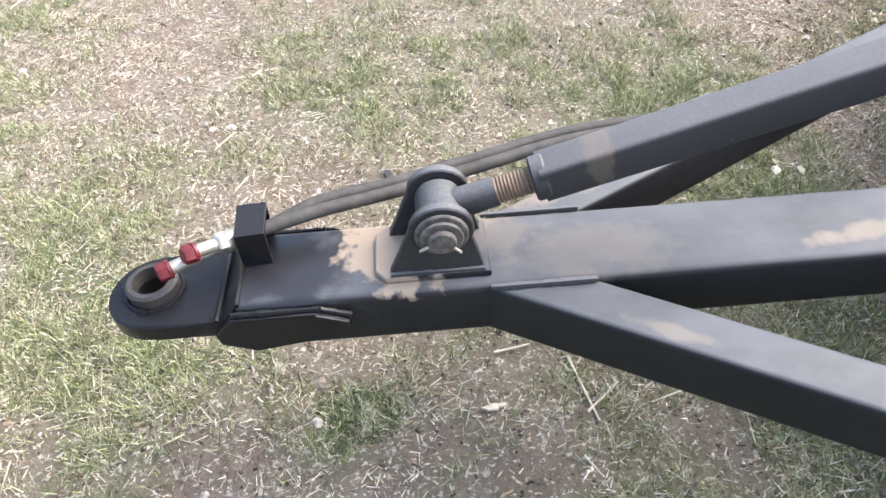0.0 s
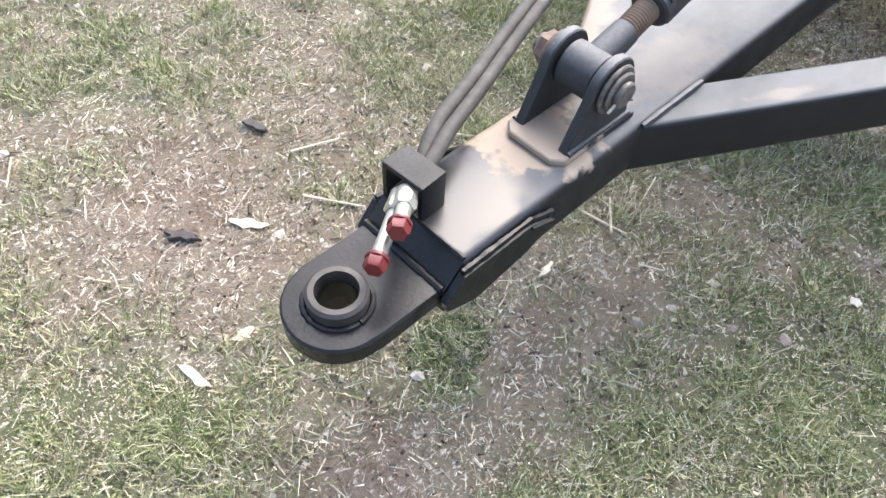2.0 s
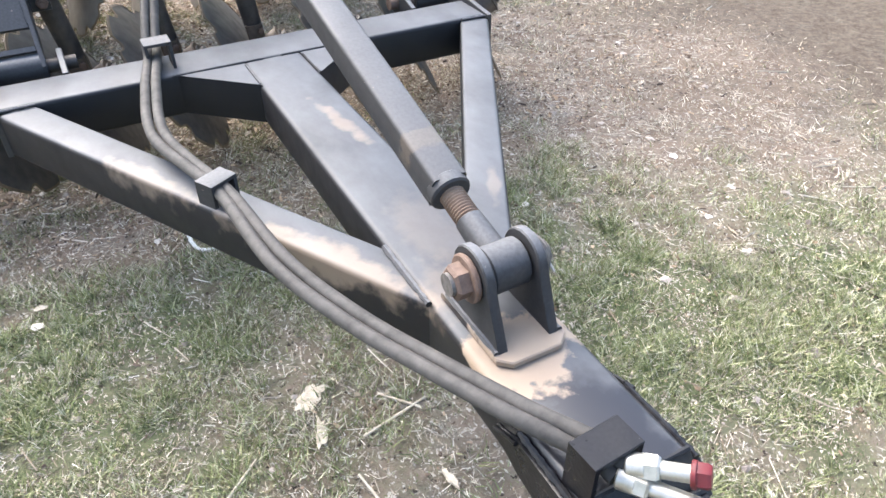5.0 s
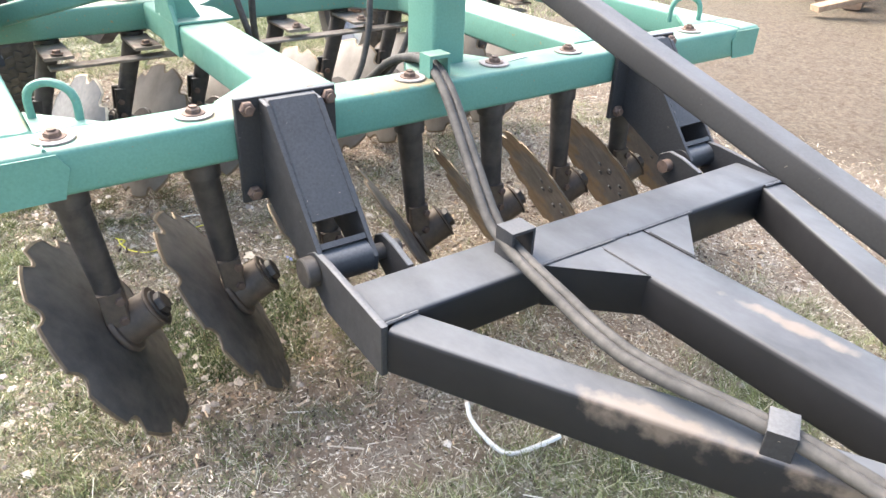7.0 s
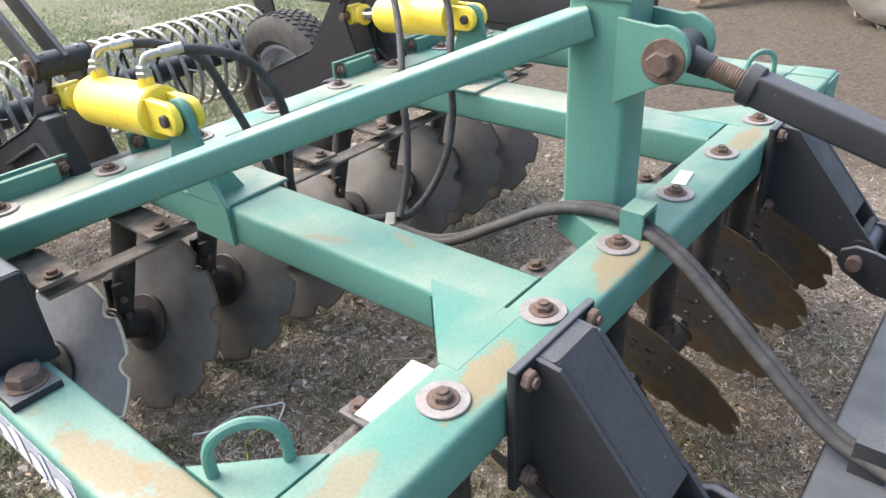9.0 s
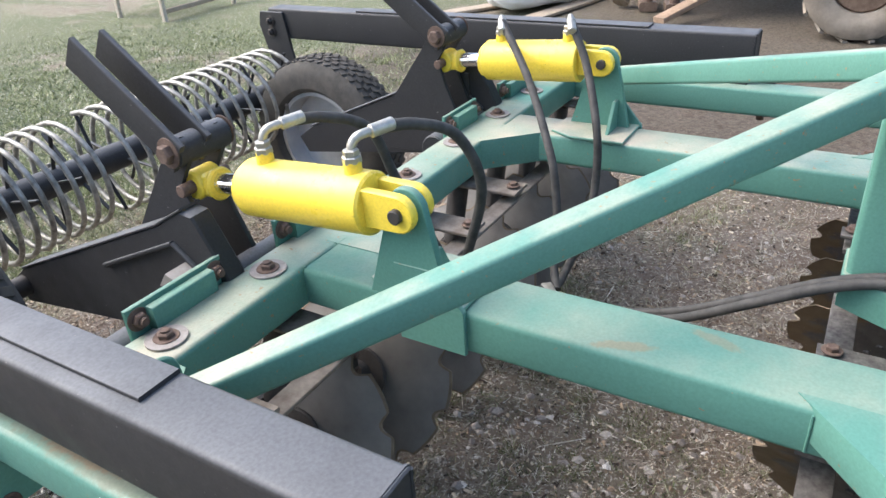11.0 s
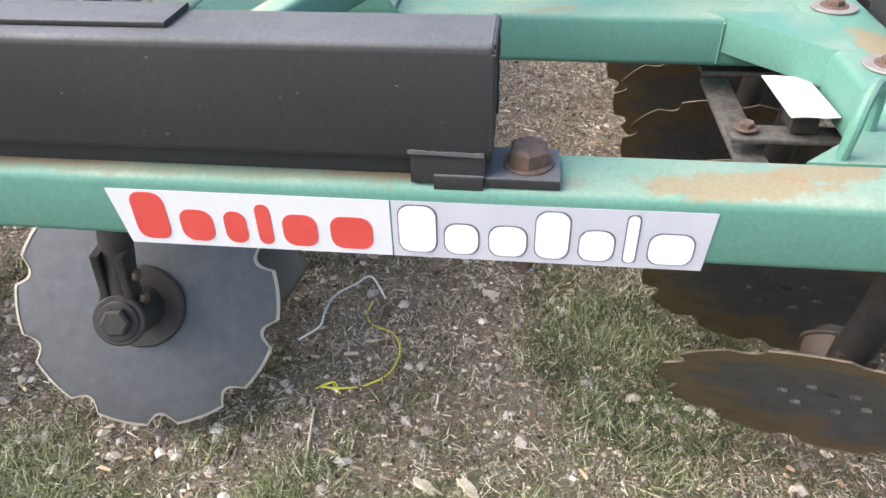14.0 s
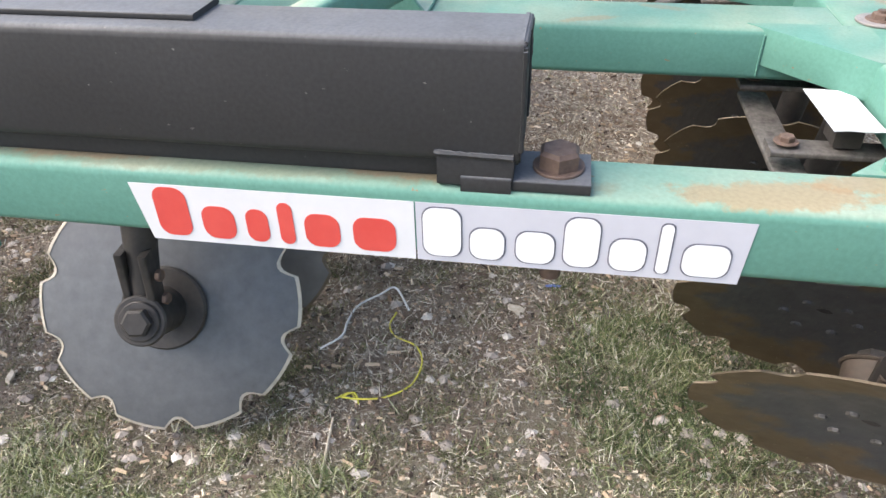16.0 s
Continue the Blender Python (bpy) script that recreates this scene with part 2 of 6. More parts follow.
def drawbar_paint():
    """Black paint, worn, with pale sky sheen coloured in on top, fresh over the nose, bare in patches of known place.
    """
    LONG = 1.043
    m, nt, b = nodes_of("drawbar_paint")
    tc = nt.nodes.new("ShaderNodeTexCoord")
    rag = noise_of(nt, 20, 5, 0.55, seed=81)
    rag2 = noise_of(nt, 7, 6, 0.6, seed=83)

    def patch(x, y, rx, ry, turn, edge=0.5):
        return patch_of(nt, tc, rag, (x, y * LONG, 0.486), (rx, ry, 0.05), turn, edge, 0.24)

    # Wear tone on upper faces; its pale bluish cast is painted-in sky sheen.
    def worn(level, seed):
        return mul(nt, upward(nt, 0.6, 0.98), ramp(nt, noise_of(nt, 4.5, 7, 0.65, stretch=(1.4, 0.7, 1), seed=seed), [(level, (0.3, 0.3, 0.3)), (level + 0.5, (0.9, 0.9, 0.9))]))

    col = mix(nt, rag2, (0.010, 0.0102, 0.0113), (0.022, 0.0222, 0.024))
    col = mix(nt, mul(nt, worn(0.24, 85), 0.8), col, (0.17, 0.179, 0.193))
    bare = mix(nt, rag2, (0.21, 0.16, 0.12), (0.36, 0.295, 0.23))
    for x, y, rx, ry, turn, edge, amount in ((-0.03, 0.50, 0.06, 0.10, 0, 0.5, 0.25), (0.01, 0.62, 0.07, 0.16, 0, 0.55, 0.2), (-0.175, 0.67, 0.035, 0.20, 29, 0.42, 0.55), (-0.375, 1.03, 0.028, 0.16, 29, 0.52, 0.4), (0.02, 1.05, 0.02, 0.12, 8, 0.5, 0.6), (0.17, 0.70, 0.02, 0.10, -29, 0.75, 0.3)):
        col = mix(nt, mul(nt, patch(x, y, rx, ry, turn, edge), amount), col, bare)
    fresh = patch(0.0, 0.185, 0.13, 0.115, 0, 0.38)
    col = mix(nt, fresh, col, (0.016, 0.016, 0.019))
    chipped = patch_of(nt, tc, rag, (-0.012, 0.355 * LONG, 0.486), (0.085, 0.066, 0.02), 0, 0.42, 0.09)
    col = mix(nt, chipped, col, bare)
    fresh = mix(nt, chipped, fresh, (0.0, 0.0, 0.0))
    nt.links.new(col, b.inputs["Base Color"])
    nt.links.new(mix(nt, fresh, (0.20, 0.20, 0.20), (0.55, 0.55, 0.55)), b.inputs["Specular IOR Level"])
    old = ramp(nt, noise_of(nt, 14, 6, seed=87), [(0.3, (0.42,) * 3), (0.75, (0.58,) * 3)])
    nt.links.new(mix(nt, fresh, old, (0.33, 0.33, 0.33)), b.inputs["Roughness"])
    bump_of(nt, b, noise_of(nt, 70, 4, seed=89), 0.1, 0.0015)
    return m


DRAWBAR = drawbar_paint()


def worked_disc(name, centre):
    """Disc steel: soil-brown towards the rim, scoured grey-blue further in."""
    m, nt, b = nodes_of(name)
    tc = nt.nodes.new("ShaderNodeTexCoord")
    rag = noise_of(nt, 12, 6, 0.6, seed=91)
    inner = patch_of(nt, tc, rag, centre, (0.30, 0.30, 0.30), 0, 0.76, 0.14)
    brown = mix(nt, noise_of(nt, 22, 6, 0.65, seed=93), (0.095, 0.069, 0.040), (0.195, 0.142, 0.083))
    grey = mix(nt, noise_of(nt, 30, 6, 0.65, stretch=(1, 3, 1), seed=95), (0.05, 0.052, 0.057), (0.13, 0.13, 0.132))
    col = mix(nt, inner, brown, grey)
    col = mix(nt, ramp(nt, noise_of(nt, 150, 3, 0.6, seed=97), [(0.68, (0, 0, 0)), (0.72, (1, 1, 1))]), col, (0.26, 0.20, 0.14))
    nt.links.new(col, b.inputs["Base Color"])
    b.inputs["Metallic"].default_value = 0.35
    nt.links.new(ramp(nt, noise_of(nt, 20, 5, seed=98), [(0.3, (0.42,) * 3), (0.7, (0.62,) * 3)]), b.inputs["Roughness"])
    bump_of(nt, b, noise_of(nt, 90, 4, seed=99), 0.15, 0.001)
    return m


DISC_WORKED = worked_disc("worked_disc_steel", (0.018, 0.028, -0.431))
DUSTY_PLATE = metal("dusty_rusty_plate", (0.12, 0.095, 0.075), (0.27, 0.235, 0.20), 0.8, 0.15, 26, 69.0, 0.3)
HUB_IRON = metal("soiled_iron", (0.055, 0.042, 0.034), (0.13, 0.10, 0.075), 0.6, 0.25, 22, 67.0, 0.3)
STICKER_WHITE = metal("white_vinyl", (0.64, 0.64, 0.655), (0.69, 0.69, 0.705), 0.4, 0.0, 20, 33.0, 0.02)
STICKER_GREY = metal("pale_grey_vinyl", (0.50, 0.50, 0.55), (0.55, 0.55, 0.60), 0.4, 0.0, 20, 35.0, 0.02)
STICKER_BRIGHT = metal("bright_white_vinyl", (0.76, 0.76, 0.77), (0.80, 0.80, 0.81), 0.4, 0.0, 20, 37.0, 0.02)
STICKER_RED = metal("red_vinyl", (0.58, 0.065, 0.055), (0.63, 0.085, 0.07), 0.4, 0.0, 20, 39.0, 0.02)
STICKER_DARK = metal("dark_vinyl", (0.10, 0.10, 0.13), (0.14, 0.14, 0.17), 0.4, 0.0, 20, 41.0, 0.02)
RED_CAP = metal("red_plastic_cap", (0.085, 0.007, 0.009), (0.15, 0.013, 0.015), 0.45, 0.0, 40, 43.0, 0.1)


# ---- building helpers ----
PLACE = {}


def thing(name, m, label, category, group="", kind=""):
    ob = new(name)
    ob.empty_display_size = 0.05
    ob.matrix_basis = m
    PLACE[ob] = m.copy()
    return tagged(ob, label, category, group, kind)


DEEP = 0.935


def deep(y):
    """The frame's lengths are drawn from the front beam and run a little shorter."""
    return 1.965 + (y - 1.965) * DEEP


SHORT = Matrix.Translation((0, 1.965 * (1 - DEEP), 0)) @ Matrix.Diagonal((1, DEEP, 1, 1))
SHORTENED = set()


def part(name, bm, material, parent, label="", angle=35, world=True):
    """One mesh under a thing or a part; the bmesh is in world places unless world is False."""
    me = bpy.data.meshes.new(name)
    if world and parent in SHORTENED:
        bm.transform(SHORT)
    if world and parent is not None:
        bm.transform(PLACE[parent].inverted())
    bmesh.ops.recalc_face_normals(bm, faces=bm.faces[:])
    bm.to_mesh(me)
    bm.free()
    me.materials.append(material)
    me.shade_smooth()
    me.set_sharp_from_angle(angle=radians(angle))
    ob = new(name, me)
    if parent is not None:
        ob.parent = parent
        PLACE[ob] = PLACE[parent]
        if parent in SHORTENED:
            SHORTENED.add(ob)
    if label:
        tagged(ob, label)
    return ob


def axes(a, b, up=(0, 0, 1)):
    """A frame at a, its x towards b, its z nearest to up."""
    a, b = Vector(a), Vector(b)
    x = (b - a).normalized()
    y = Vector(up).cross(x)
    if y.length < 1e-4:
        y = Vector((0, 1, 0)).cross(x)
    y.normalize()
    z = x.cross(y)
    m = Matrix((x, y, z)).transposed().to_4x4()
    m.translation = a
    return m


def loft(bm, rings, caps=True):
    vs = [[bm.verts.new(p) for p in ring] for ring in rings]
    n = len(vs[0])
    for r0, r1 in zip(vs, vs[1:]):
        for i in range(n):
            bm.faces.new((r0[i], r0[(i + 1) % n], r1[(i + 1) % n], r1[i]))
    if caps:
        bm.faces.new(vs[0][::-1])
        bm.faces.new(vs[-1])
    return vs


def rounded(w, h, r, seg=3):
    pts = []
    for cx, cz, a0 in ((w / 2 - r, h / 2 - r, 0), (-w / 2 + r, h / 2 - r, 90), (-w / 2 + r, -h / 2 + r, 180), (w / 2 - r, -h / 2 + r, 270)):
        for k in range(seg + 1):
            a = radians(a0 + 90 * k / seg)
            pts.append((cx + r * math.cos(a), cz + r * math.sin(a)))
    return pts


def bar(bm, a, b, w, h, r=0.008, up=(0, 0, 1), seg=3, w2=None, h2=None):
    """A rounded square tube from a to b: w across, h high."""
    m = axes(a, b, up)
    ln = (Vector(b) - Vector(a)).length
    p0, p1 = rounded(w, h, r, seg), rounded(w2 or w, h2 or h, r, seg)
    loft(bm, [[m @ Vector((0, y, z)) for y, z in p0], [m @ Vector((ln, y, z)) for y, z in p1]])


def cyl(bm, a, b, r, seg=24, r2=None, chamfer=0.0):
    m = axes(a, b)
    ln = (Vector(b) - Vector(a)).length
    r2 = r if r2 is None else r2
    st = [(0, r), (ln, r2)] if not chamfer else [(0, r - chamfer), (chamfer, r), (ln - chamfer, r2), (ln, r2 - chamfer)]
    loft(bm, [[m @ Vector((x, q * math.cos(2 * math.pi * i / seg), q * math.sin(2 * math.pi * i / seg))) for i in range(seg)] for x, q in st])


def ring(bm, a, b, r_out, r_in, seg=32, chamfer=0.002):
    """A washer or bush from a to b."""
    m = axes(a, b)
    ln = (Vector(b) - Vector(a)).length
    c = chamfer
    st = [(0, r_in), (0, r_out - c), (c, r_out), (ln - c, r_out), (ln, r_out - c), (ln, r_in), (0, r_in)]
    vs = [[bm.verts.new(m @ Vector((x, q * math.cos(2 * math.pi * i / seg), q * math.sin(2 * math.pi * i / seg)))) for i in range(seg)] for x, q in st[:-1]]
    vs.append(vs[0])
    for r0, r1 in zip(vs, vs[1:]):
        for i in range(seg):
            bm.faces.new((r0[i], r0[(i + 1) % seg], r1[(i + 1) % seg], r1[i]))


def hexhead(bm, a, b, r):
    m = axes(a, b)
    ln = (Vector(b) - Vector(a)).length
    loft(bm, [[m @ Vector((x, q * math.cos(math.pi / 3 * i), q * math.sin(math.pi / 3 * i))) for i in range(6)] for x, q in ((0, r), (ln * 0.8, r), (ln, r * 0.82))])


def slab(bm, pts, m, t, bevel=0.002):
    """A plate: the outline pts lies in m's xy plane, its thickness t goes along m's z."""
    c = Vector((sum(p[0] for p in pts) / len(pts), sum(p[1] for p in pts) / len(pts)))
    def ringat(z, s):
        out = []
        for p in pts:
            d = Vector(p) - c
            out.append(m @ Vector((*(c + d * (1 - s / max(d.length, 1e-6))), z)))
        return out
    loft(bm, [ringat(0, bevel), ringat(bevel, 0), ringat(t - bevel, 0), ringat(t, bevel)])


def smooth_line(pts, n=8):
    pts = [Vector(p) for p in pts]
    e = [2 * pts[0] - pts[1]] + pts + [2 * pts[-1] - pts[-2]]
    out = []
    for i in range(1, len(e) - 2):
        for k in range(n):
            t = k / n
            p0, p1, p2, p3 = e[i - 1:i + 3]
            out.append(0.5 * ((2 * p1) + (p2 - p0) * t + (2 * p0 - 5 * p1 + 4 * p2 - p3) * t * t + (3 * p1 - p0 - 3 * p2 + p3) * t ** 3))
    return out + [pts[-1]]


def pipe(bm, pts, r, seg=10, n=8, lump=0.0):
    line = smooth_line(pts, n) if n > 1 else [Vector(p) for p in pts]
    rings, up = [], Vector((0.12, 0.31, 0.94)).normalized()
    for i, p in enumerate(line):
        d = (line[min(i + 1, len(line) - 1)] - line[max(i - 1, 0)]).normalized()
        side = d.cross(up)
        if side.length < 0.05:
            side = d.cross(Vector((1, 0, 0)))
        side.normalize()
        up = side.cross(d).normalized()
        q = r * (1 + lump * (random.random() - 0.5))
        rings.append([p + side * (q * math.cos(2 * math.pi * k / seg)) + up * (q * math.sin(2 * math.pi * k / seg)) for k in range(seg)])
    loft(bm, rings)


def weld(bm, a, b, r=0.005):
    """A lumpy weld bead."""
    a, b = Vector(a), Vector(b)
    n = max(3, int((b - a).length / 0.006))
    pipe(bm, [a.lerp(b, i / n) for i in range(n + 1)], r, 6, 1, 0.5)


def bolt(bm, at, axis, r=0.014, h=0.012, washer=True, shank=0.0):
    at, axis = Vector(at), Vector(axis).normalized()
    if washer:
        ring(bm, at, at + axis * 0.003, r * 1.55, r * 0.5, 20, 0.0008)
    hexhead(bm, at + axis * 0.003, at + axis * (0.003 + h), r)
    if shank:
        cyl(bm, at + axis * (0.003 + h), at + axis * (0.003 + h + shank), r * 0.55, 10)



def beads(parent, material, runs, world=True):
    """Weld beads, each a part of its own."""
    for a, b, r in runs:
        bm = bmesh.new()
        weld(bm, a, b, r)
        part("weld_bead", bm, material, parent, world=world)


B = bmesh.new


# ---- ground ----
def lie(x, y):
    """The ground's height."""
    return 0.010 * noise.noise((x * 1.3, y * 1.3, 0.5)) + 0.006 * noise.noise((x * 5, y * 5, 3.5)) + 0.007 * noise.noise((x * 13, y * 13, 6.5)) - 0.008 - 0.028 * math.exp(-((x + 0.80) ** 2 + (y - 3.3) ** 2) / 0.12)


GREENER = ((-1.15, 3.05, 0.35, 0.45), (-1.12, 2.55, 0.22, 0.30), (-1.05, 2.15, 0.30, 0.40), (-1.142, -0.006, 0.45, 0.45), (-1.070, 1.290, 0.35, 0.5), (-0.320, -0.476, 0.35, 0.5), (0.029, 0.172, 0.09, 0.8), (0.239, 0.948, 0.3, 0.2), (0.406, 0.569, 0.3, 0.25), (-0.594, 2.212, 0.24, 0.9), (-0.956, 3.454, 0.3, 0.35), (-0.807, 1.234, 0.5, 0.6), (0.987, 0.517, 0.35, 0.4), (1.944, 2.854, 0.5, 0.5), (-1.206, 2.554, 0.4, 0.4))
BARER = ((-1.433, -0.528, 0.4, 0.5), (0.097, 0.392, 0.16, 0.5), (-0.610, -0.006, 0.22, 0.45), (-0.736, 0.517, 0.15, 0.3), (0.116, -0.079, 0.15, 0.6), (-0.262, 0.099, 0.2, 0.5), (-0.506, 2.604, 0.3, 0.4), (-0.356, 2.854, 0.3, 0.4), (1.600, 1.400, 0.55, 0.7), (2.900, 1.700, 1.0, 0.7), (0.068, 0.831, 0.2, 0.4), (-0.500, 1.850, 0.25, 0.3))


def grassy(x, y):
    """How much grass grows at a place, 0 to 1."""
    a = noise.noise((x * 0.7 + 3.1, y * 0.7, 1.5)) + 0.6 * noise.noise((x * 2.1, y * 2.1, 7.5)) + 0.5 * noise.noise((x * 6.0, y * 6.0, 2.5))
    a = 0.30 + 0.7 * a + 0.8 * min(1.0, max(0.0, (y - 4.6) / 0.9 + 0.8 * noise.noise((x * 1.5, y * 1.5, 4.5)))) * min(1.0, max(0.0, x + 1.6, (y - 6.0) / 2.0)) + (0.25 if x < -0.85 and 2.0 < y < 4.2 else 0.0) - (0.28 if 1.4 < y < 4.3 and -1.0 < x < 2.6 else 0.0) + (0.12 if x < -1.0 and y < 3.6 else 0.0) + (0.24 if y < 1.3 and x < 1.0 else 0.0)
    for cx, cy, r, k in GREENER:
        a += k * math.exp(-((x - cx) ** 2 + (y - cy) ** 2) / (r * r))
    for cx, cy, r, k in BARER:
        a -= k * math.exp(-((x - cx) ** 2 + (y - cy) ** 2) / (r * r))
    return min(1.0, max(0.0, a))


def dark_soil_at(x, y):
    """Where the yard's soil is bare and darker."""
    return min(1.0, max(0.0, (x - 1.25) / 1.0 + 0.5 * noise.noise((x * 1.7, y * 1.7, 9.5)))) * min(1.0, max(0.0, (y + 0.4) / 1.6 + 0.4 * noise.noise((x * 0.8, y * 0.8, 2.5)))) * min(1.0, max(0.0, (7.0 - y) / 2.2 + 0.5 * noise.noise((x * 0.8, y * 0.8, 5.5)))) * min(1.0, max(0.0, (14.0 - x) / 6.0))


def ground_material():
    m, nt, b = nodes_of("trodden_ground")
    soil = mix(nt, noise_of(nt, 16, 9, 0.75, seed=5), (0.085, 0.058, 0.043), (0.37, 0.280, 0.215))
    dry = mix(nt, noise_of(nt, 70, 7, 0.75, stretch=(1, 0.4, 1), seed=9), (0.12, 0.094, 0.074), (0.48, 0.41, 0.33))
    col = mix(nt, ramp(nt, noise_of(nt, 9, 10, 0.8, seed=1), [(0.40, (0, 0, 0)), (0.60, (1, 1, 1))]), soil, dry)
    at = nt.nodes.new("ShaderNodeAttribute")
    at.attribute_name = "grass"
    green = mix(nt, noise_of(nt, 110, 6, 0.75, seed=4), (0.075, 0.09, 0.042), (0.36, 0.36, 0.235))
    col = mix(nt, mul(nt, at.outputs["Fac"], ramp(nt, noise_of(nt, 22, 9, 0.8, seed=8), [(0.36, (0, 0, 0)), (0.58, (1, 1, 1))])), col, green)
    thick = mix(nt, noise_of(nt, 30, 9, 0.8, seed=14), (0.05, 0.068, 0.028), (0.20, 0.232, 0.112))
    col = mix(nt, mul(nt, ramp(nt, at.outputs["Fac"], [(0.75, (0, 0, 0)), (1.0, (1, 1, 1))]), 0.75), col, thick)
    col = mix(nt, ramp(nt, noise_of(nt, 105, 3, 0.6, stretch=(1, 0.6, 1), seed=12), [(0.60, (0, 0, 0)), (0.64, (1, 1, 1))]), col, (0.62, 0.57, 0.49))
    col = mix(nt, ramp(nt, noise_of(nt, 60, 4, 0.65, seed=15), [(0.60, (0, 0, 0)), (0.66, (1, 1, 1))]), col, (0.06, 0.047, 0.037))
    col = mix(nt, ramp(nt, noise_of(nt, 34, 2, 0.5, stretch=(0.7, 1.2, 1), seed=19), [(0.70, (0, 0, 0)), (0.72, (1, 1, 1))]), col, (0.55, 0.50, 0.42))
    dark_soil = nt.nodes.new("ShaderNodeAttribute")
    dark_soil.attribute_name = "dark_soil"
    dark_earth = mix(nt, ramp(nt, noise_of(nt, 30, 9, 0.8, seed=31), [(0.36, (0, 0, 0)), (0.64, (1, 1, 1))]), (0.045, 0.036, 0.027), (0.175, 0.143, 0.108))
    col = mix(nt, mul(nt, dark_soil.outputs["Fac"], 0.85), col, dark_earth)
    nt.links.new(col, b.inputs["Base Color"])
    b.inputs["Roughness"].default_value = 0.95
    b.inputs["Specular IOR Level"].default_value = 0.2
    bump_of(nt, b, noise_of(nt, 60, 10, 0.8, seed=3), 1.0, 0.02)
    return m


bm = B()
xs = [-400, -100, -30, -10] + [-5 + 0.06 * i for i in range(43)] + [-2.44 + 0.026 * i for i in range(180)] + [2.26 + 0.07 * i for i in range(97)] + [12, 30, 100, 400]
ys = [-400, -100, -30, -8] + [-3.5 + 0.06 * i for i in range(35)] + [-1.42 + 0.026 * i for i in range(220)] + [4.32 + 0.07 * i for i in range(102)] + [14, 30, 100, 400]
grass_layer = bm.verts.layers.float.new("grass")
dark_soil_layer = bm.verts.layers.float.new("dark_soil")
grid = []
for y in ys:
    row = []
    for x in xs:
        v = bm.verts.new((x, y, lie(x, y) if abs(x) < 9.1 and abs(y) < 11.6 else 0.0))
        v[grass_layer] = grassy(x, y)
        v[dark_soil_layer] = dark_soil_at(x, y)
        row.append(v)
    grid.append(row)
for r0, r1 in zip(grid, grid[1:]):
    for i in range(len(xs) - 1):
        bm.faces.new((r0[i], r0[i + 1], r1[i + 1], r1[i]))
ground = part("ground", bm, ground_material(), None, angle=80)
tagged(ground, "trodden farmyard ground with thin grass, straw and chips", "ground", kind="structure")

# ---- the harrow: all its things lean a little with the yard ----
HM = pose(-0.6, 0, 0.6) @ pose(0, 0, 0, 0, -0.6, 0) @ pose(0.6, 0, -0.6)


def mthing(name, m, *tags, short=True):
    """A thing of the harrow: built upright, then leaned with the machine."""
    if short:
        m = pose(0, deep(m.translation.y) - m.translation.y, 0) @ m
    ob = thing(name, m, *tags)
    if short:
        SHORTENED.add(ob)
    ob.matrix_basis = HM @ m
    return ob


Z0, Z1 = 0.619, 0.711
XL, XR = -1.05, 1.18
frame_green = mthing("harrow_frame", pose(0.07, 2.6, 0.0), "turquoise-green painted welded steel frame of a disc harrow", "machine frame")
zc, zh = (Z0 + Z1) / 2, Z1 - Z0
bm = B(); bar(bm, (XL, 1.965, zc), (XR, 1.965, zc), 0.13, zh, 0.012); part("front_beam", bm, STAINED, frame_green)
bm = B(); bar(bm, (XL + 0.099, 3.265, zc), (XR - 0.099, 3.265, zc), 0.13, zh, 0.012); part("rear_beam", bm, GREEN_DUSTY, frame_green, "green rear beam with dusty top")
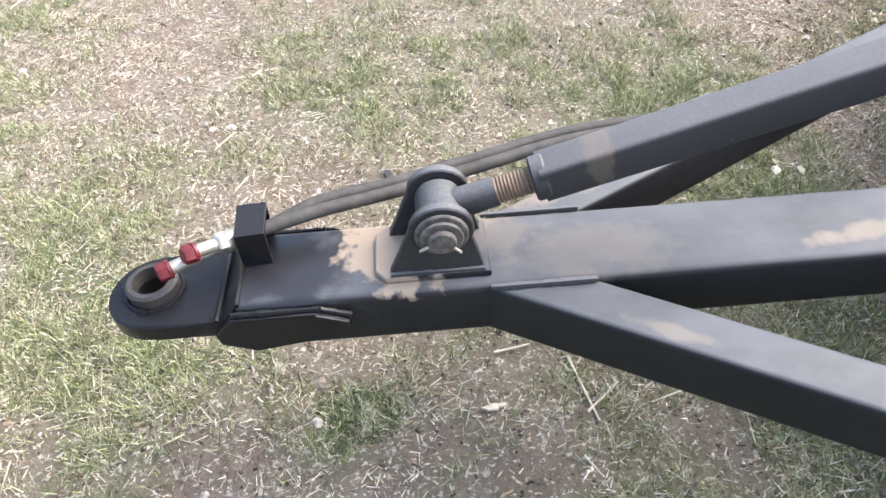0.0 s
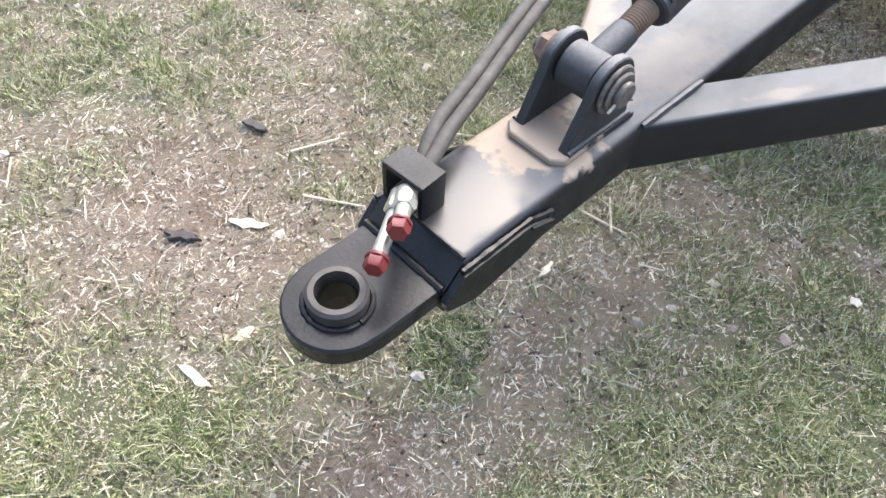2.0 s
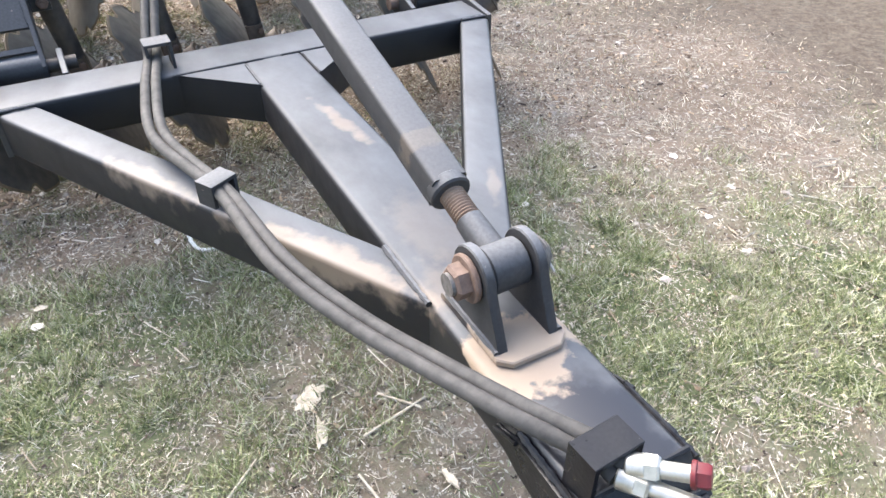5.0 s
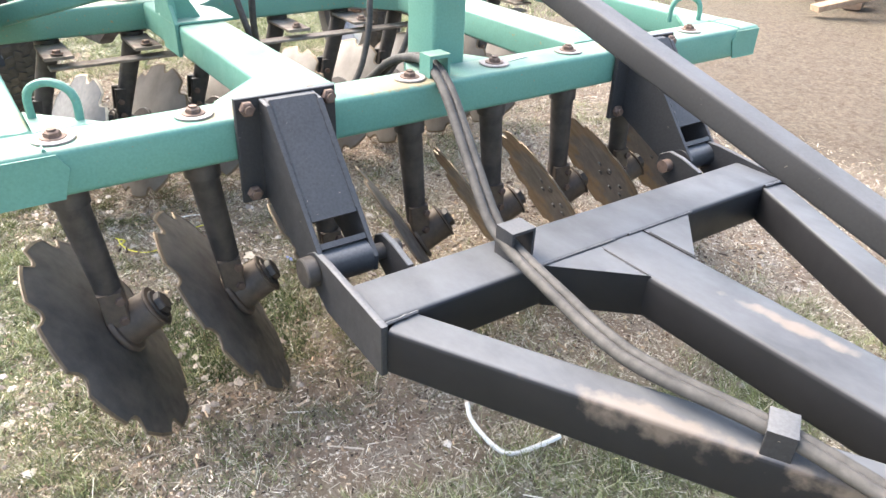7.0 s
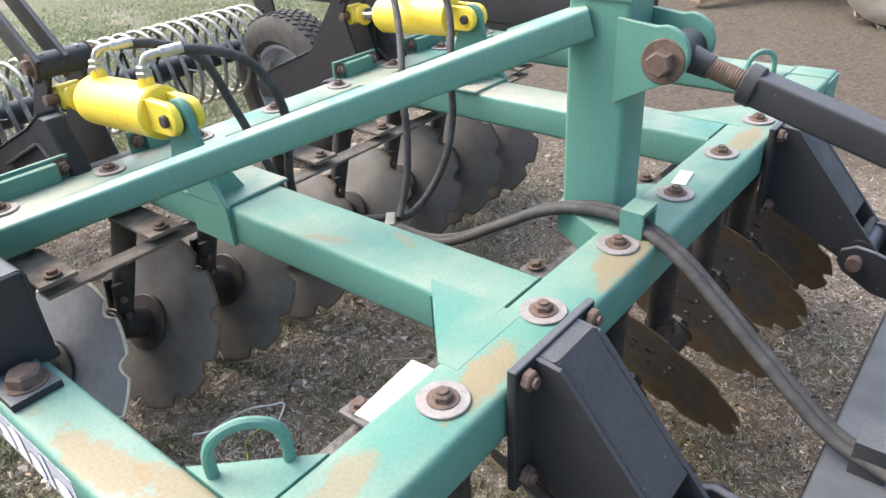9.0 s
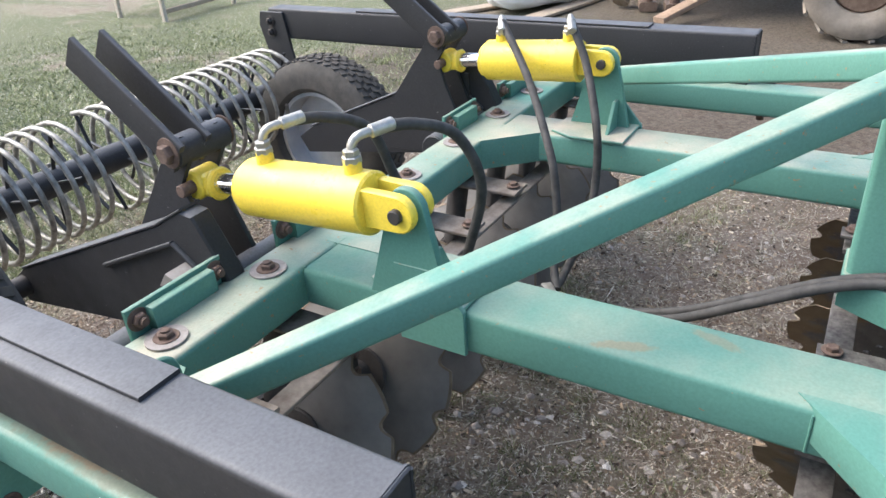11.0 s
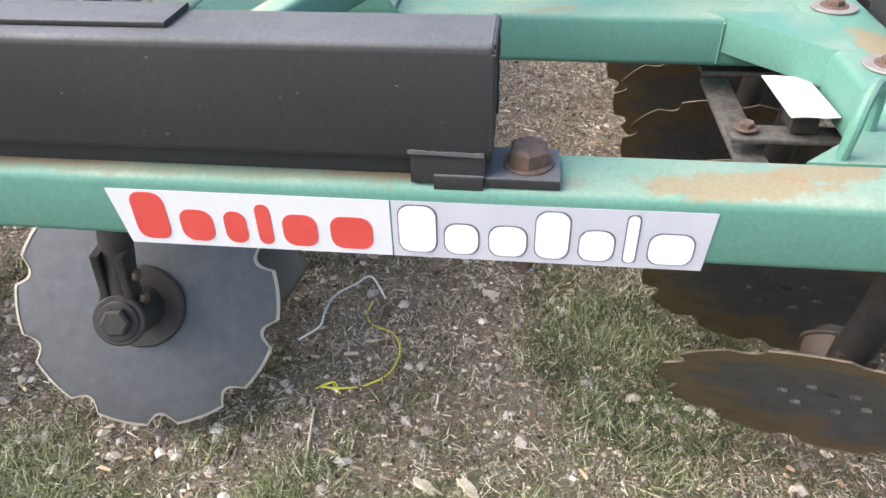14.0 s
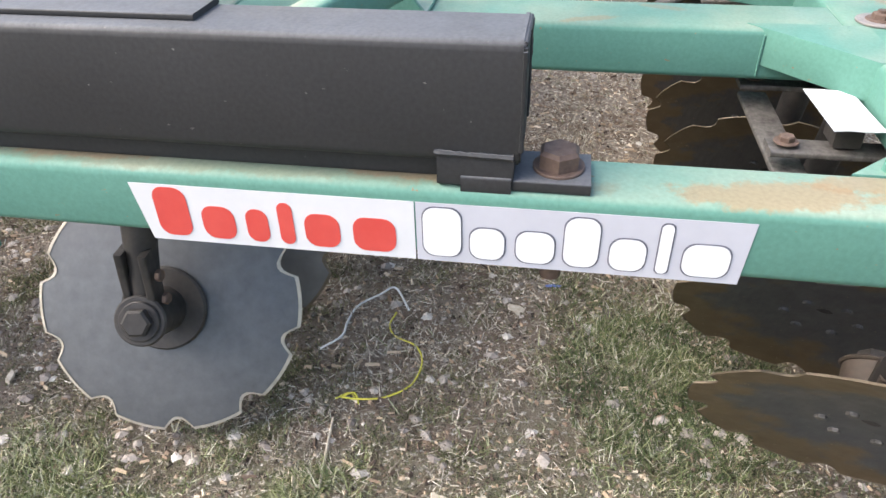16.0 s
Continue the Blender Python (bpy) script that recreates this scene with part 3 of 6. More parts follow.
for s, x in ((-1, XL + 0.049), (1, XR - 0.049)):
    bm = B(); bar(bm, (x, 2.020, zc), (x, 3.392, zc), 0.098, zh - 0.002, 0.012); part("side_beam", bm, STAINED, frame_green, "green side beam with rust-stained top")
    # sleeve plates at the front corner
    bm = B()
    e = XL if s < 0 else XR
    slab(bm, [(e, Z0 - 0.002), (e - s * 0.115, Z0 - 0.002), (e - s * 0.135, zc + 0.01), (e - s * 0.115, Z1 - 0.006), (e, Z1 - 0.006)], pose(0, 1.9, 0, 90, 0, 0), 0.005, 0.001)
    part("corner_plate", bm, GREEN, frame_green)
    bm = B()
    slab(bm, [(e - s * 0.0985, 2.175), (e - s * 0.0985, 2.031), (e - s * 0.225, 2.031)], pose(0, 0, Z1 - 0.016), 0.013, 0.001)
    part("corner_gusset", bm, GREEN, frame_green)
    beads(frame_green, GREEN, [((e - s * 0.1, 1.906, Z1 + 0.001), (e - s * 0.1, 2.03, Z1 + 0.001), 0.003), ((e - s * 0.1, 2.027, Z1 - 0.004), (e - s * 0.005, 2.027, Z1 - 0.004), 0.0065)])
    # bent bar hook on the corner
    bm = B()
    cx = e - s * 0.15
    pipe(bm, [(cx - 0.038, 2.130, Z1 - 0.012), (cx - 0.039, 2.126, Z1 + 0.036), (cx - 0.027, 2.118, Z1 + 0.060), (cx, 2.10, Z1 + 0.070), (cx + 0.027, 2.080, Z1 + 0.060), (cx + 0.039, 2.070, Z1 + 0.036), (cx + 0.039, 2.068, Z1 - 0.012)], 0.0085, 10, 6)
    part("hook", bm, GREEN, frame_green, "bent round-bar hook, green paint")
    # end plate of the side beam with two bolts
    bm = B()
    slab(bm, [(e + s * 0.036, 0.508), (e - s * 0.09, 0.508), (e - s * 0.09, 0.715), (e + s * 0.036, 0.715)], pose(0, 3.404, 0, 90, 0, 0), 0.012)
    part("end_plate", bm, GREEN, frame_green)
    for z in (0.677, 0.522):
        bm = B(); bolt(bm, (e + s * 0.008, 3.393, z), (0, -1, 0), 0.014, 0.012); part("bolt", bm, RUST, frame_green)
        bm = B(); bolt(bm, (e + s * 0.008, 3.405, z), (0, 1, 0), 0.014, 0.014); part("nut", bm, RUST, frame_green)
for s, x in ((-1, -0.386), (1, 0.53)):
    bm = B(); bar(bm, (x, 2.029, zc), (x, 3.2, zc), 0.148, zh - 0.002, 0.012); part("rail", bm, GREEN_DUSTY if s > 0 else STAINED, frame_green)
    bm = B()
    xo = x + s * 0.073
    slab(bm, [(xo - s * 0.03, 2.20), (xo - s * 0.001, 2.172), (xo + s * 0.145, 2.028), (xo + s * 0.145, 1.99), (xo - s * 0.03, 1.99)], pose(0, 0, Z0 + 0.030), zh - 0.0295)
    part("gusset", bm, GREEN, frame_green)
    bm = B()
    xi = x - s * 0.073
    slab(bm, [(xi + s * 0.03, 3.03), (xi + s * 0.001, 3.06), (xi - s * 0.125, 3.202), (xi - s * 0.125, 3.24), (xi + s * 0.03, 3.24)], pose(0, 0, Z0 + 0.003), zh - 0.0025)
    part("gusset", bm, GREEN_DUSTY, frame_green)
    beads(frame_green, GREEN, [((x - 0.07, 2.031, Z1 - 0.001), (x + 0.07, 2.031, Z1 - 0.001), 0.002), ((xo + s * 0.003, 2.172, Z0 + 0.01), (xo + s * 0.003, 2.172, Z1 - 0.01), 0.0022), ((x - 0.07, 3.199, Z1 - 0.001), (x + 0.07, 3.199, Z1 - 0.001), 0.002)])
    # plate on the rail's flank beside the fork
    bm = B()
    slab(bm, [(2.785, 0.62), (2.785, 0.715), (2.85, 0.79), (2.94, 0.79), (2.94, 0.62)], Matrix(((0, 0, 1, xo - 0.012 if s < 0 else xo), (1, 0, 0, 0), (0, 1, 0, 0), (0, 0, 0, 1))), 0.012)
    part("brace_plate", bm, GREEN, frame_green)
    # fork that holds the cylinder
    fx = x - 0.083 if s < 0 else x + 0.036
    bm = B()
    side = Matrix(((0, 0, 1, fx), (1, 0, 0, 0), (0, 1, 0, 0), (0, 0, 0, 1)))
    slab(bm, [(2.815, Z1), (3.005, Z1)] + [(2.90 + 0.042 * math.cos(radians(a)), 0.902 + 0.042 * math.sin(radians(a))) for a in range(0, 181, 20)], side, 0.018)
    part("cylinder_fork", bm, GREEN, frame_green)
    bm = B()
    slab(bm, [(fx + 0.017, Z1), (fx + 0.10, Z1), (fx + 0.04, 0.82), (fx + 0.017, 0.82)] if s < 0 else [(fx - 0.085, Z1), (fx + 0.001, Z1), (fx + 0.001, 0.80), (fx - 0.025, 0.80)], pose(0, 2.86, 0, 90, 0, 0), 0.01)
    part("fork_rib", bm, GREEN, frame_green)
    bm = B()
    slab(bm, [(x - 0.085, 2.79), (x - 0.085, 2.96), (x - 0.05, 3.03), (x + 0.06, 3.03), (x + 0.095, 2.96), (x + 0.095, 2.79)], pose(0, 0, Z1), 0.008)
    part("fork_base", bm, GREEN_DUSTY, frame_green)
# bent bar hook by the rear corner
bm = B()
pipe(bm, [(-0.905, 3.13, Z1 - 0.01), (-0.905, 3.13, Z1 + 0.03), (-0.895, 3.13, Z1 + 0.055), (-0.872, 3.13, Z1 + 0.065), (-0.850, 3.13, Z1 + 0.055), (-0.842, 3.13, Z1 + 0.03), (-0.842, 3.13, Z1 - 0.01)], 0.0075, 10, 6)
part("hook", bm, GREEN, frame_green, "bent round-bar hook, green paint")
bm = B()
slab(bm, [(-0.96, 3.05), (-0.96, 3.20), (-0.80, 3.20), (-0.80, 3.17)], pose(0, 0, Z1 - 0.020), 0.014, 0.001)
part("corner_gusset", bm, GREEN, frame_green)
# mast with its top plate, clevis and braces
MX, MY = 0.015, 2.097
bm = B(); bar(bm, (MX, MY, Z1 - 0.002), (MX, MY, 1.125), 0.10, 0.135, 0.012, up=(0, 1, 0)); part("mast", bm, GREEN, frame_green)
bm = B(); bar(bm, (MX, MY - 0.07, 1.132), (MX, MY + 0.07, 1.132), 0.112, 0.016, 0.004); part("mast_cap", bm, GREEN, frame_green)
bm = B(); slab(bm, [(MX - 0.13, 2.0), (MX + 0.13, 2.0), (MX + 0.13, 2.03), (MX + 0.055, 2.17), (MX - 0.055, 2.17), (MX - 0.13, 2.03)], pose(0, 0, Z0 + 0.02), zh - 0.0215); part("mast_foot", bm, GREEN, frame_green)
for x in (MX - 0.062, MX + 0.05):
    bm = B()
    slab(bm, [(2.05, 0.945), (2.05, 1.10)] + [(1.955 + 0.05 * math.cos(radians(a)), 1.045 + 0.05 * math.sin(radians(a))) for a in range(70, 261, 20)] + [(2.0, 0.97)], Matrix(((0, 0, 1, x), (1, 0, 0, 0), (0, 1, 0, 0), (0, 0, 0, 1))), 0.012)
    part("clevis_plate", bm, GREEN, frame_green)
for s in (-1, 1):
    a = Vector((MX + s * 0.045, 2.12, 1.085))
    bm = B(); bar(bm, a, (0.07 + s * 0.945, 3.055, Z1 + 0.022), 0.056, 0.058, 0.009); part("brace", bm, GREEN_DUSTY, frame_green, "slanting green brace with scuffed top edge")
# rear hinge brackets on the rear beam
for x0, x1 in ((-0.79, -0.56), (-0.40, -0.20), (0.34, 0.54), (0.70, 0.93)):
    bm = B()
    slab(bm, [(x0, Z0), (x1, Z0), (x1, Z1 + 0.055), (x0, Z1 + 0.055)], pose(0, 3.342, 0, 90, 0, 0), 0.011)
    part("bracket_plate", bm, GREEN, frame_green)
    bm = B(); bar(bm, (x0 + 0.04, 3.318, Z1 + 0.022), (x1 - 0.04, 3.318, Z1 + 0.022), 0.024, 0.048, 0.004); part("bracket_block", bm, GREEN, frame_green)
    for x in (x0 + 0.022, x1 - 0.022):
        bm = B(); bolt(bm, (x, 3.331, Z1 + 0.028), (0, -1, 0), 0.015, 0.013, True, 0.008); part("bolt", bm, RUST, frame_green)
# hose guide on the front beam
bm = B()
slab(bm, [(-0.105, Z1), (-0.105, 0.765), (-0.045, 0.765), (-0.045, Z1), (-0.052, Z1), (-0.052, 0.757), (-0.098, 0.757), (-0.098, Z1)], pose(0, 1.985, 0, 90, 0, 0), 0.05, 0.001)
part("hose_guide", bm, GREEN, frame_green)
# white labels: wordmark panel as plain shapes
sticker = mthing("wordmark_sticker", pose(XL, 2.67, 0.64), "white sticker with red and white blocks on the green side beam", "sticker")
SX = XL - 0.0005


def flat_on_side(bm, pts, lift, t=0.0006):
    slab(bm, pts, Matrix(((0, 0, -1, SX - lift), (1, 0, 0, 0), (0, 1, 0, 0), (0, 0, 0, 1))), t, 0.0001)


def capsule(y0, y1, z0, z1, r):
    pts = []
    for cy, cz, a0 in ((y1 - r, z1 - r, 0), (y0 + r, z1 - r, 90), (y0 + r, z0 + r, 180), (y1 - r, z0 + r, 270)):
        pts += [(cy + r * math.cos(radians(a0 + 18 * k)), cz + r * math.sin(radians(a0 + 18 * k))) for k in range(6)]
    return pts


bm = B(); flat_on_side(bm, [(3.061, 0.692), (2.690, 0.693), (2.690, 0.614), (3.046, 0.613)], 0.0); part("panel", bm, STICKER_WHITE, sticker, "white panel with a slanted end")
bm = B(); flat_on_side(bm, [(2.688, 0.693), (2.297, 0.695), (2.303, 0.615), (2.688, 0.614)], 0.0); part("panel", bm, STICKER_GREY, sticker, "pale grey panel")
for y1, y0, z0, z1 in ((3.036, 2.982, 0.621, 0.689), (2.974, 2.921, 0.621, 0.667), (2.914, 2.876, 0.621, 0.667), (2.870, 2.842, 0.621, 0.679), (2.836, 2.782, 0.621, 0.667), (2.773, 2.710, 0.621, 0.667)):
    bm = B(); flat_on_side(bm, capsule(y0 + 0.004, y1 - 0.004, z0, z1, min(0.016, (y1 - y0) * 0.35)), 0.0008); part("red_block", bm, STICKER_RED, sticker)
for y1, y0, z0, z1 in ((2.682, 2.630, 0.621, 0.689), (2.624, 2.577, 0.621, 0.666), (2.568, 2.517, 0.621, 0.666), (2.511, 2.465, 0.621, 0.689), (2.457, 2.410, 0.621, 0.666), (2.402, 2.383, 0.621, 0.689), (2.373, 2.315, 0.621, 0.666)):
    r = min(0.015, (y1 - y0) * 0.35)
    bm = B(); flat_on_side(bm, capsule(y0 + 0.001, y1 - 0.001, z0, z1, r), 0.0008); part("outline_block", bm, STICKER_DARK, sticker)
    bm = B(); flat_on_side(bm, capsule(y0 + 0.0025, y1 - 0.0025, z0 + 0.0015, z1 - 0.0015, r), 0.0016); part("white_block", bm, STICKER_BRIGHT, sticker)

# scraps of paper
for name, at, w, d, a in (("paper_scrap", (0.20, 1.985, Z1 + 0.001), 0.075, 0.03, 8),):
    sc = mthing(name, pose(*at, 0, 0, a), "scrap of white paper lying on the green beam", "paper")
    bm = B(); bar(bm, (-w / 2, 0, 0.001), (w / 2, 0, 0.001), d, 0.001, 0.0003); part("sheet", bm, STICKER_WHITE, sc, world=False)
sc = mthing("paper_scrap", pose(-0.640, 2.070, 0.650, 0, -1, 4), "creased card of white paper lying behind the green beam", "paper", short=False)
bm = B()
loft(bm, [[(-0.072, y, 0.0010 * math.sin(90 * y) + 0.0016 * k) for y in (-0.036, -0.015, 0.015, 0.036)] + [(0.072, y, 0.0012 * math.sin(60 * y) + 0.0016 * k) for y in (0.036, 0.015, -0.015, -0.036)] for k in (0, 1)])
part("sheet", bm, STICKER_WHITE, sc, world=False)
# Added dark block in place of the shade under the card.
block = mthing("shade_block", pose(-0.70, 2.075, 0.60), "dark steel block on the disc shank under the paper", "block", short=False)
bm = B(); bar(bm, (-0.675, 2.062, 0.626), (-0.625, 2.062, 0.6245), 0.04, 0.043, 0.004); part("body", bm, DARK_IRON, block)


# ---- disc units ----
def disc_mesh(R, dish, side):
    """A notched dish; its axis is x and its hollow opens towards -side."""
    bm = B()
    n, notches = 160, 10
    prof = []
    for k in range(n):
        a = 2 * math.pi * k / n
        ph = ((a * notches / (2 * math.pi)) % 1.0 - 0.5) / 0.15
        cut = 0.025 * math.sqrt(max(0.0, 1 - ph * ph)) if abs(ph) < 1 else 0.0
        prof.append((a, R - cut))
    rings = []
    for f, off in ((0.0, 1), (0.25, 1), (0.5, 1), (0.75, 1), (0.93, 1), (1.0, 0.35), (1.0, -0.2), (0.93, -1), (0.5, -1), (0.0, -1)):
        ringpts = []
        for a, q in prof:
            r = max(0.004, f * q)
            x = side * (dish * (1 - (r / R) ** 2) + off * 0.0025)
            ringpts.append((x, r * math.cos(a), r * math.sin(a)))
        rings.append(ringpts)
    loft(bm, rings)
    return bm


def edge_mesh(R, dish, side):
    """The ground, bright rim of the dish."""
    bm = B()
    n, notches = 160, 10
    inner, outer, back = [], [], []
    for k in range(n):
        a = 2 * math.pi * k / n
        ph = ((a * notches / (2 * math.pi)) % 1.0 - 0.5) / 0.15
        cut = 0.025 * math.sqrt(max(0.0, 1 - ph * ph)) if abs(ph) < 1 else 0.0
        q = R - cut
        for lst, r, off in ((inner, q - 0.0052, 0.0033), (outer, q + 0.001, 0.0018), (back, q + 0.001, -0.0015)):
            lst.append((side * (dish * (1 - (r / R) ** 2) + off), r * math.cos(a), r * math.sin(a)))
    loft(bm, [inner, outer, back], caps=False)
    return bm


def disc_unit(side, disc_mat, label, tongue, bolt_mat=None):
    """side +1: hub on the +x side of the dish. Its base is the beam's centre over the shank."""
    u = thing("disc_unit", pose(0, 0, 0), label, "harrow disc", "disc units")
    front = side > 0
    yaw = -15.0 if front else 10.0
    axis = pose(0, 0, 0, 0, 0, yaw) @ pose(0, 0, 0, 0, -30.0 if front else 28.0, 0)
    n = (axis @ Vector((side, 0, 0))).normalized()
    hub = Vector((0.043, 0.021, -0.416)) if front else Vector((-0.054, 0.006, -0.395))
    c = hub - n * (0.030 if front else 0.062)
    back = 0.004 if front else 0.0355
    R = 0.258 if front else 0.251
    out = 0.092 if front else 0.082
    hr = 0.048 if front else 0.044
    top = hub + n * (0.0 if front else 0.035)
    bm = B(); cyl(bm, (0, 0, -0.052), (0, 0, -0.085), 0.038, 20); cyl(bm, (0, 0, -0.08), top + Vector((0, 0, 0.02)), 0.032, 18, 0.026); part("shank", bm, DARK_IRON, u, world=False)
    bm = B()
    if front:
        q = top + Vector((-0.004, -0.010, 0.03))
        bar(bm, q, q + Vector((-0.008, 0, 0.085)), 0.058, 0.050, 0.006, up=n)
    for o in () if front else (-0.022, 0.022):
        q = top + Vector((0, o, 0.02))
        bar(bm, q, q + Vector((-side * 0.012, 0, 0.115)), 0.014, 0.046, 0.003, up=n)
    part("clamp", bm, HUB_IRON if side > 0 else DARK_IRON, u, world=False)
    for dz in (0.045, 0.095):
        bm = B(); bolt(bm, top + Vector((0, -0.036, dz)), (0, -1, 0), 0.011, 0.009, False); part("bolt", bm, RUST, u, world=False)
    bm = B(); cyl(bm, hub - n * (back - 0.001), hub + n * (out - 0.006), hr, 28, hr - 0.003, 0.003); ring(bm, hub + n * (out - 0.008), hub + n * (out - 0.001), hr + 0.002, 0.02, 28, 0.003); ring(bm, hub - n * back, hub - n * (back - 0.013), 0.064 if front else 0.080, 0.02, 32, 0.004); part("hub", bm, HUB_IRON if side > 0 else DARK_IRON, u, world=False)
    bm = B(); ring(bm, hub + n * (out - 0.002), hub + n * (out + 0.004), 0.036, 0.008, 28, 0.002); hexhead(bm, hub + n * (out + 0.003), hub + n * (out + 0.020), 0.026); part("hub_bolt", bm, DARK_IRON, u, world=False)
    place = Matrix.Translation(c) @ axis
    bm = disc_mesh(R, 0.024, side); bm.transform(place); d = part("disc", bm, disc_mat, u, world=False)
    if front:
        d.data.materials.append(DISC_BACK)
        for f in d.data.polygons[:5 * 160]:
            f.material_index = 1
    bm = edge_mesh(R, 0.024, side); bm.transform(place); part("rim_edge", bm, BROWN_EDGE if disc_mat is not DISC else EDGE, d, world=False)
    for k in range(6):
        t = 2 * math.pi * k / 6
        q = place @ Vector((side * 0.021, 0.062 * math.cos(t), 0.062 * math.sin(t)))
        bm = B(); hexhead(bm, q + n * 0.002, q - n * 0.008, 0.0095); part("disc_bolt", bm, bolt_mat or HUB_IRON, d, world=False)
    bm = B(); ring(bm, (0, 0, 0.047), (0, 0, 0.051), 0.039, 0.006, 32, 0.001); part("washer", bm, WASHER, u, world=False)
    bm = B(); bolt(bm, (0, 0, 0.050), (0, 0, 1), 0.0155, 0.010, True, 0.004); part("top_bolt", bm, RUST, u, world=False)
    bm = B()
    bar(bm, (0, tongue * 0.02, -0.07), (0, tongue * 0.205, -0.07), 0.05 if front else 0.085, 0.010, 0.003)
    part("tongue", bm, IRON_GREY if front else DUSTY_PLATE, u, world=False)
    bm = B(); bolt(bm, (0, tongue * 0.18, -0.060), (0, 0, 1), 0.012, 0.009); part("tongue_bolt", bm, RUST, u, world=False)
    return u


front_x = [-0.925 + 0.26 * k for k in range(8)]
rear_x = [-0.763 + 0.265 * k for k in range(8)]
fg = disc_unit(1, DISC_WORKED, "notched harrow disc, soil-brown rim and scoured grey middle", 1, IRON_GREY)
fb = disc_unit(1, DISC_WORKED, "notched harrow disc with brown soil film on its steel", 1, DISC_WORKED)
rg = disc_unit(-1, DISC, "notched grey steel harrow disc with pale ground rim", -1)
rd = disc_unit(-1, DISC_DUSTY, "dusty notched harrow disc on a black shank", -1)
for k, x in enumerate(front_x):
    src = fg if k == 0 else fb
    p = HM @ pose(x, 1.965, zc)
    if k in (0, 1):
        src.matrix_basis = p
    else:
        copy_thing(src, p)
for k, x in enumerate(rear_x):
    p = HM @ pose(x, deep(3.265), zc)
    if k in (0, 1):
        (rg if k == 0 else rd).matrix_basis = p
    else:
        copy_thing(rd, p)
# tie bars between the tongues
for x0, x1, y in ((front_x[0] - 0.03, front_x[2] + 0.03, 2.145), (front_x[3] - 0.03, front_x[4] + 0.03, 2.145), (front_x[5] - 0.03, front_x[7] + 0.03, 2.145),
                  (rear_x[0] - 0.03, rear_x[1] + 0.13, 3.085), (rear_x[2] - 0.03, rear_x[5] + 0.03, 3.085), (rear_x[6] - 0.03, rear_x[7] + 0.03, 3.085)):
    t = mthing("tie_bar", pose((x0 + x1) / 2, y, 0.56), "flat rusty steel bar bolted across the disc shanks", "bar", "tie bars")
    bm = B(); bar(bm, (x0, y, 0.560), (x1, y, 0.560), 0.055, 0.010, 0.003); part("flat_bar", bm, IRON_GREY if y < 2.5 else DUSTY_PLATE, t)


def yz(x):
    """A frame whose xy plane is the world's yz plane at x; thickness goes along x."""
    return Matrix(((0, 0, 1, x), (1, 0, 0, 0), (0, 1, 0, 0), (0, 0, 0, 1)))


# ---- drawbar: built about its own axis, which stands a little askew ----
AF = pose(0.051, -0.064, 0)
LONG, WIDE = 1.043, 1.055
ZT, HB = 0.486, 0.10
drawbar = thing("drawbar", AF, "black A-shaped steel drawbar, paint worn in patches, sky sheen coloured in on top", "drawbar")


def dpart(name, bm, mat, label="", parent=None, wide=True):
    """A part of the drawbar; what belongs to its middle beam is a little wider than drawn."""
    bm.transform(Matrix.Diagonal((WIDE if wide else 1.0, LONG, 1, 1)))
    return part(name, bm, mat, parent or drawbar, label, world=False)


def dbeads(material, runs, wide=True):
    """Weld beads on the drawbar."""
    for a, c, r in runs:
        bm = bmesh.new()
        weld(bm, a, c, r)
        dpart("weld_bead", bm, material, wide=wide)


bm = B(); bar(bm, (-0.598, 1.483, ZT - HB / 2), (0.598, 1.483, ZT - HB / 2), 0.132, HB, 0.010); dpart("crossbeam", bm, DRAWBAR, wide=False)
bm = B(); bar(bm, (0, 0.137, ZT - HB / 2 - 0.001), (0, 1.416, ZT - HB / 2 - 0.001), 0.145, HB - 0.002, 0.012, w2=0.138); dpart("main_beam", bm, DRAWBAR, "black main beam, worn bare in patches, sky sheen coloured in on top")
bm = B(); slab(bm, [(0.137, ZT - 0.002), (0.137, 0.40), (0.108, 0.40), (0.106, 0.449)], yz(-0.0715), 0.143, 0.001); dpart("nose_face", bm, BLACK_GLOSS)
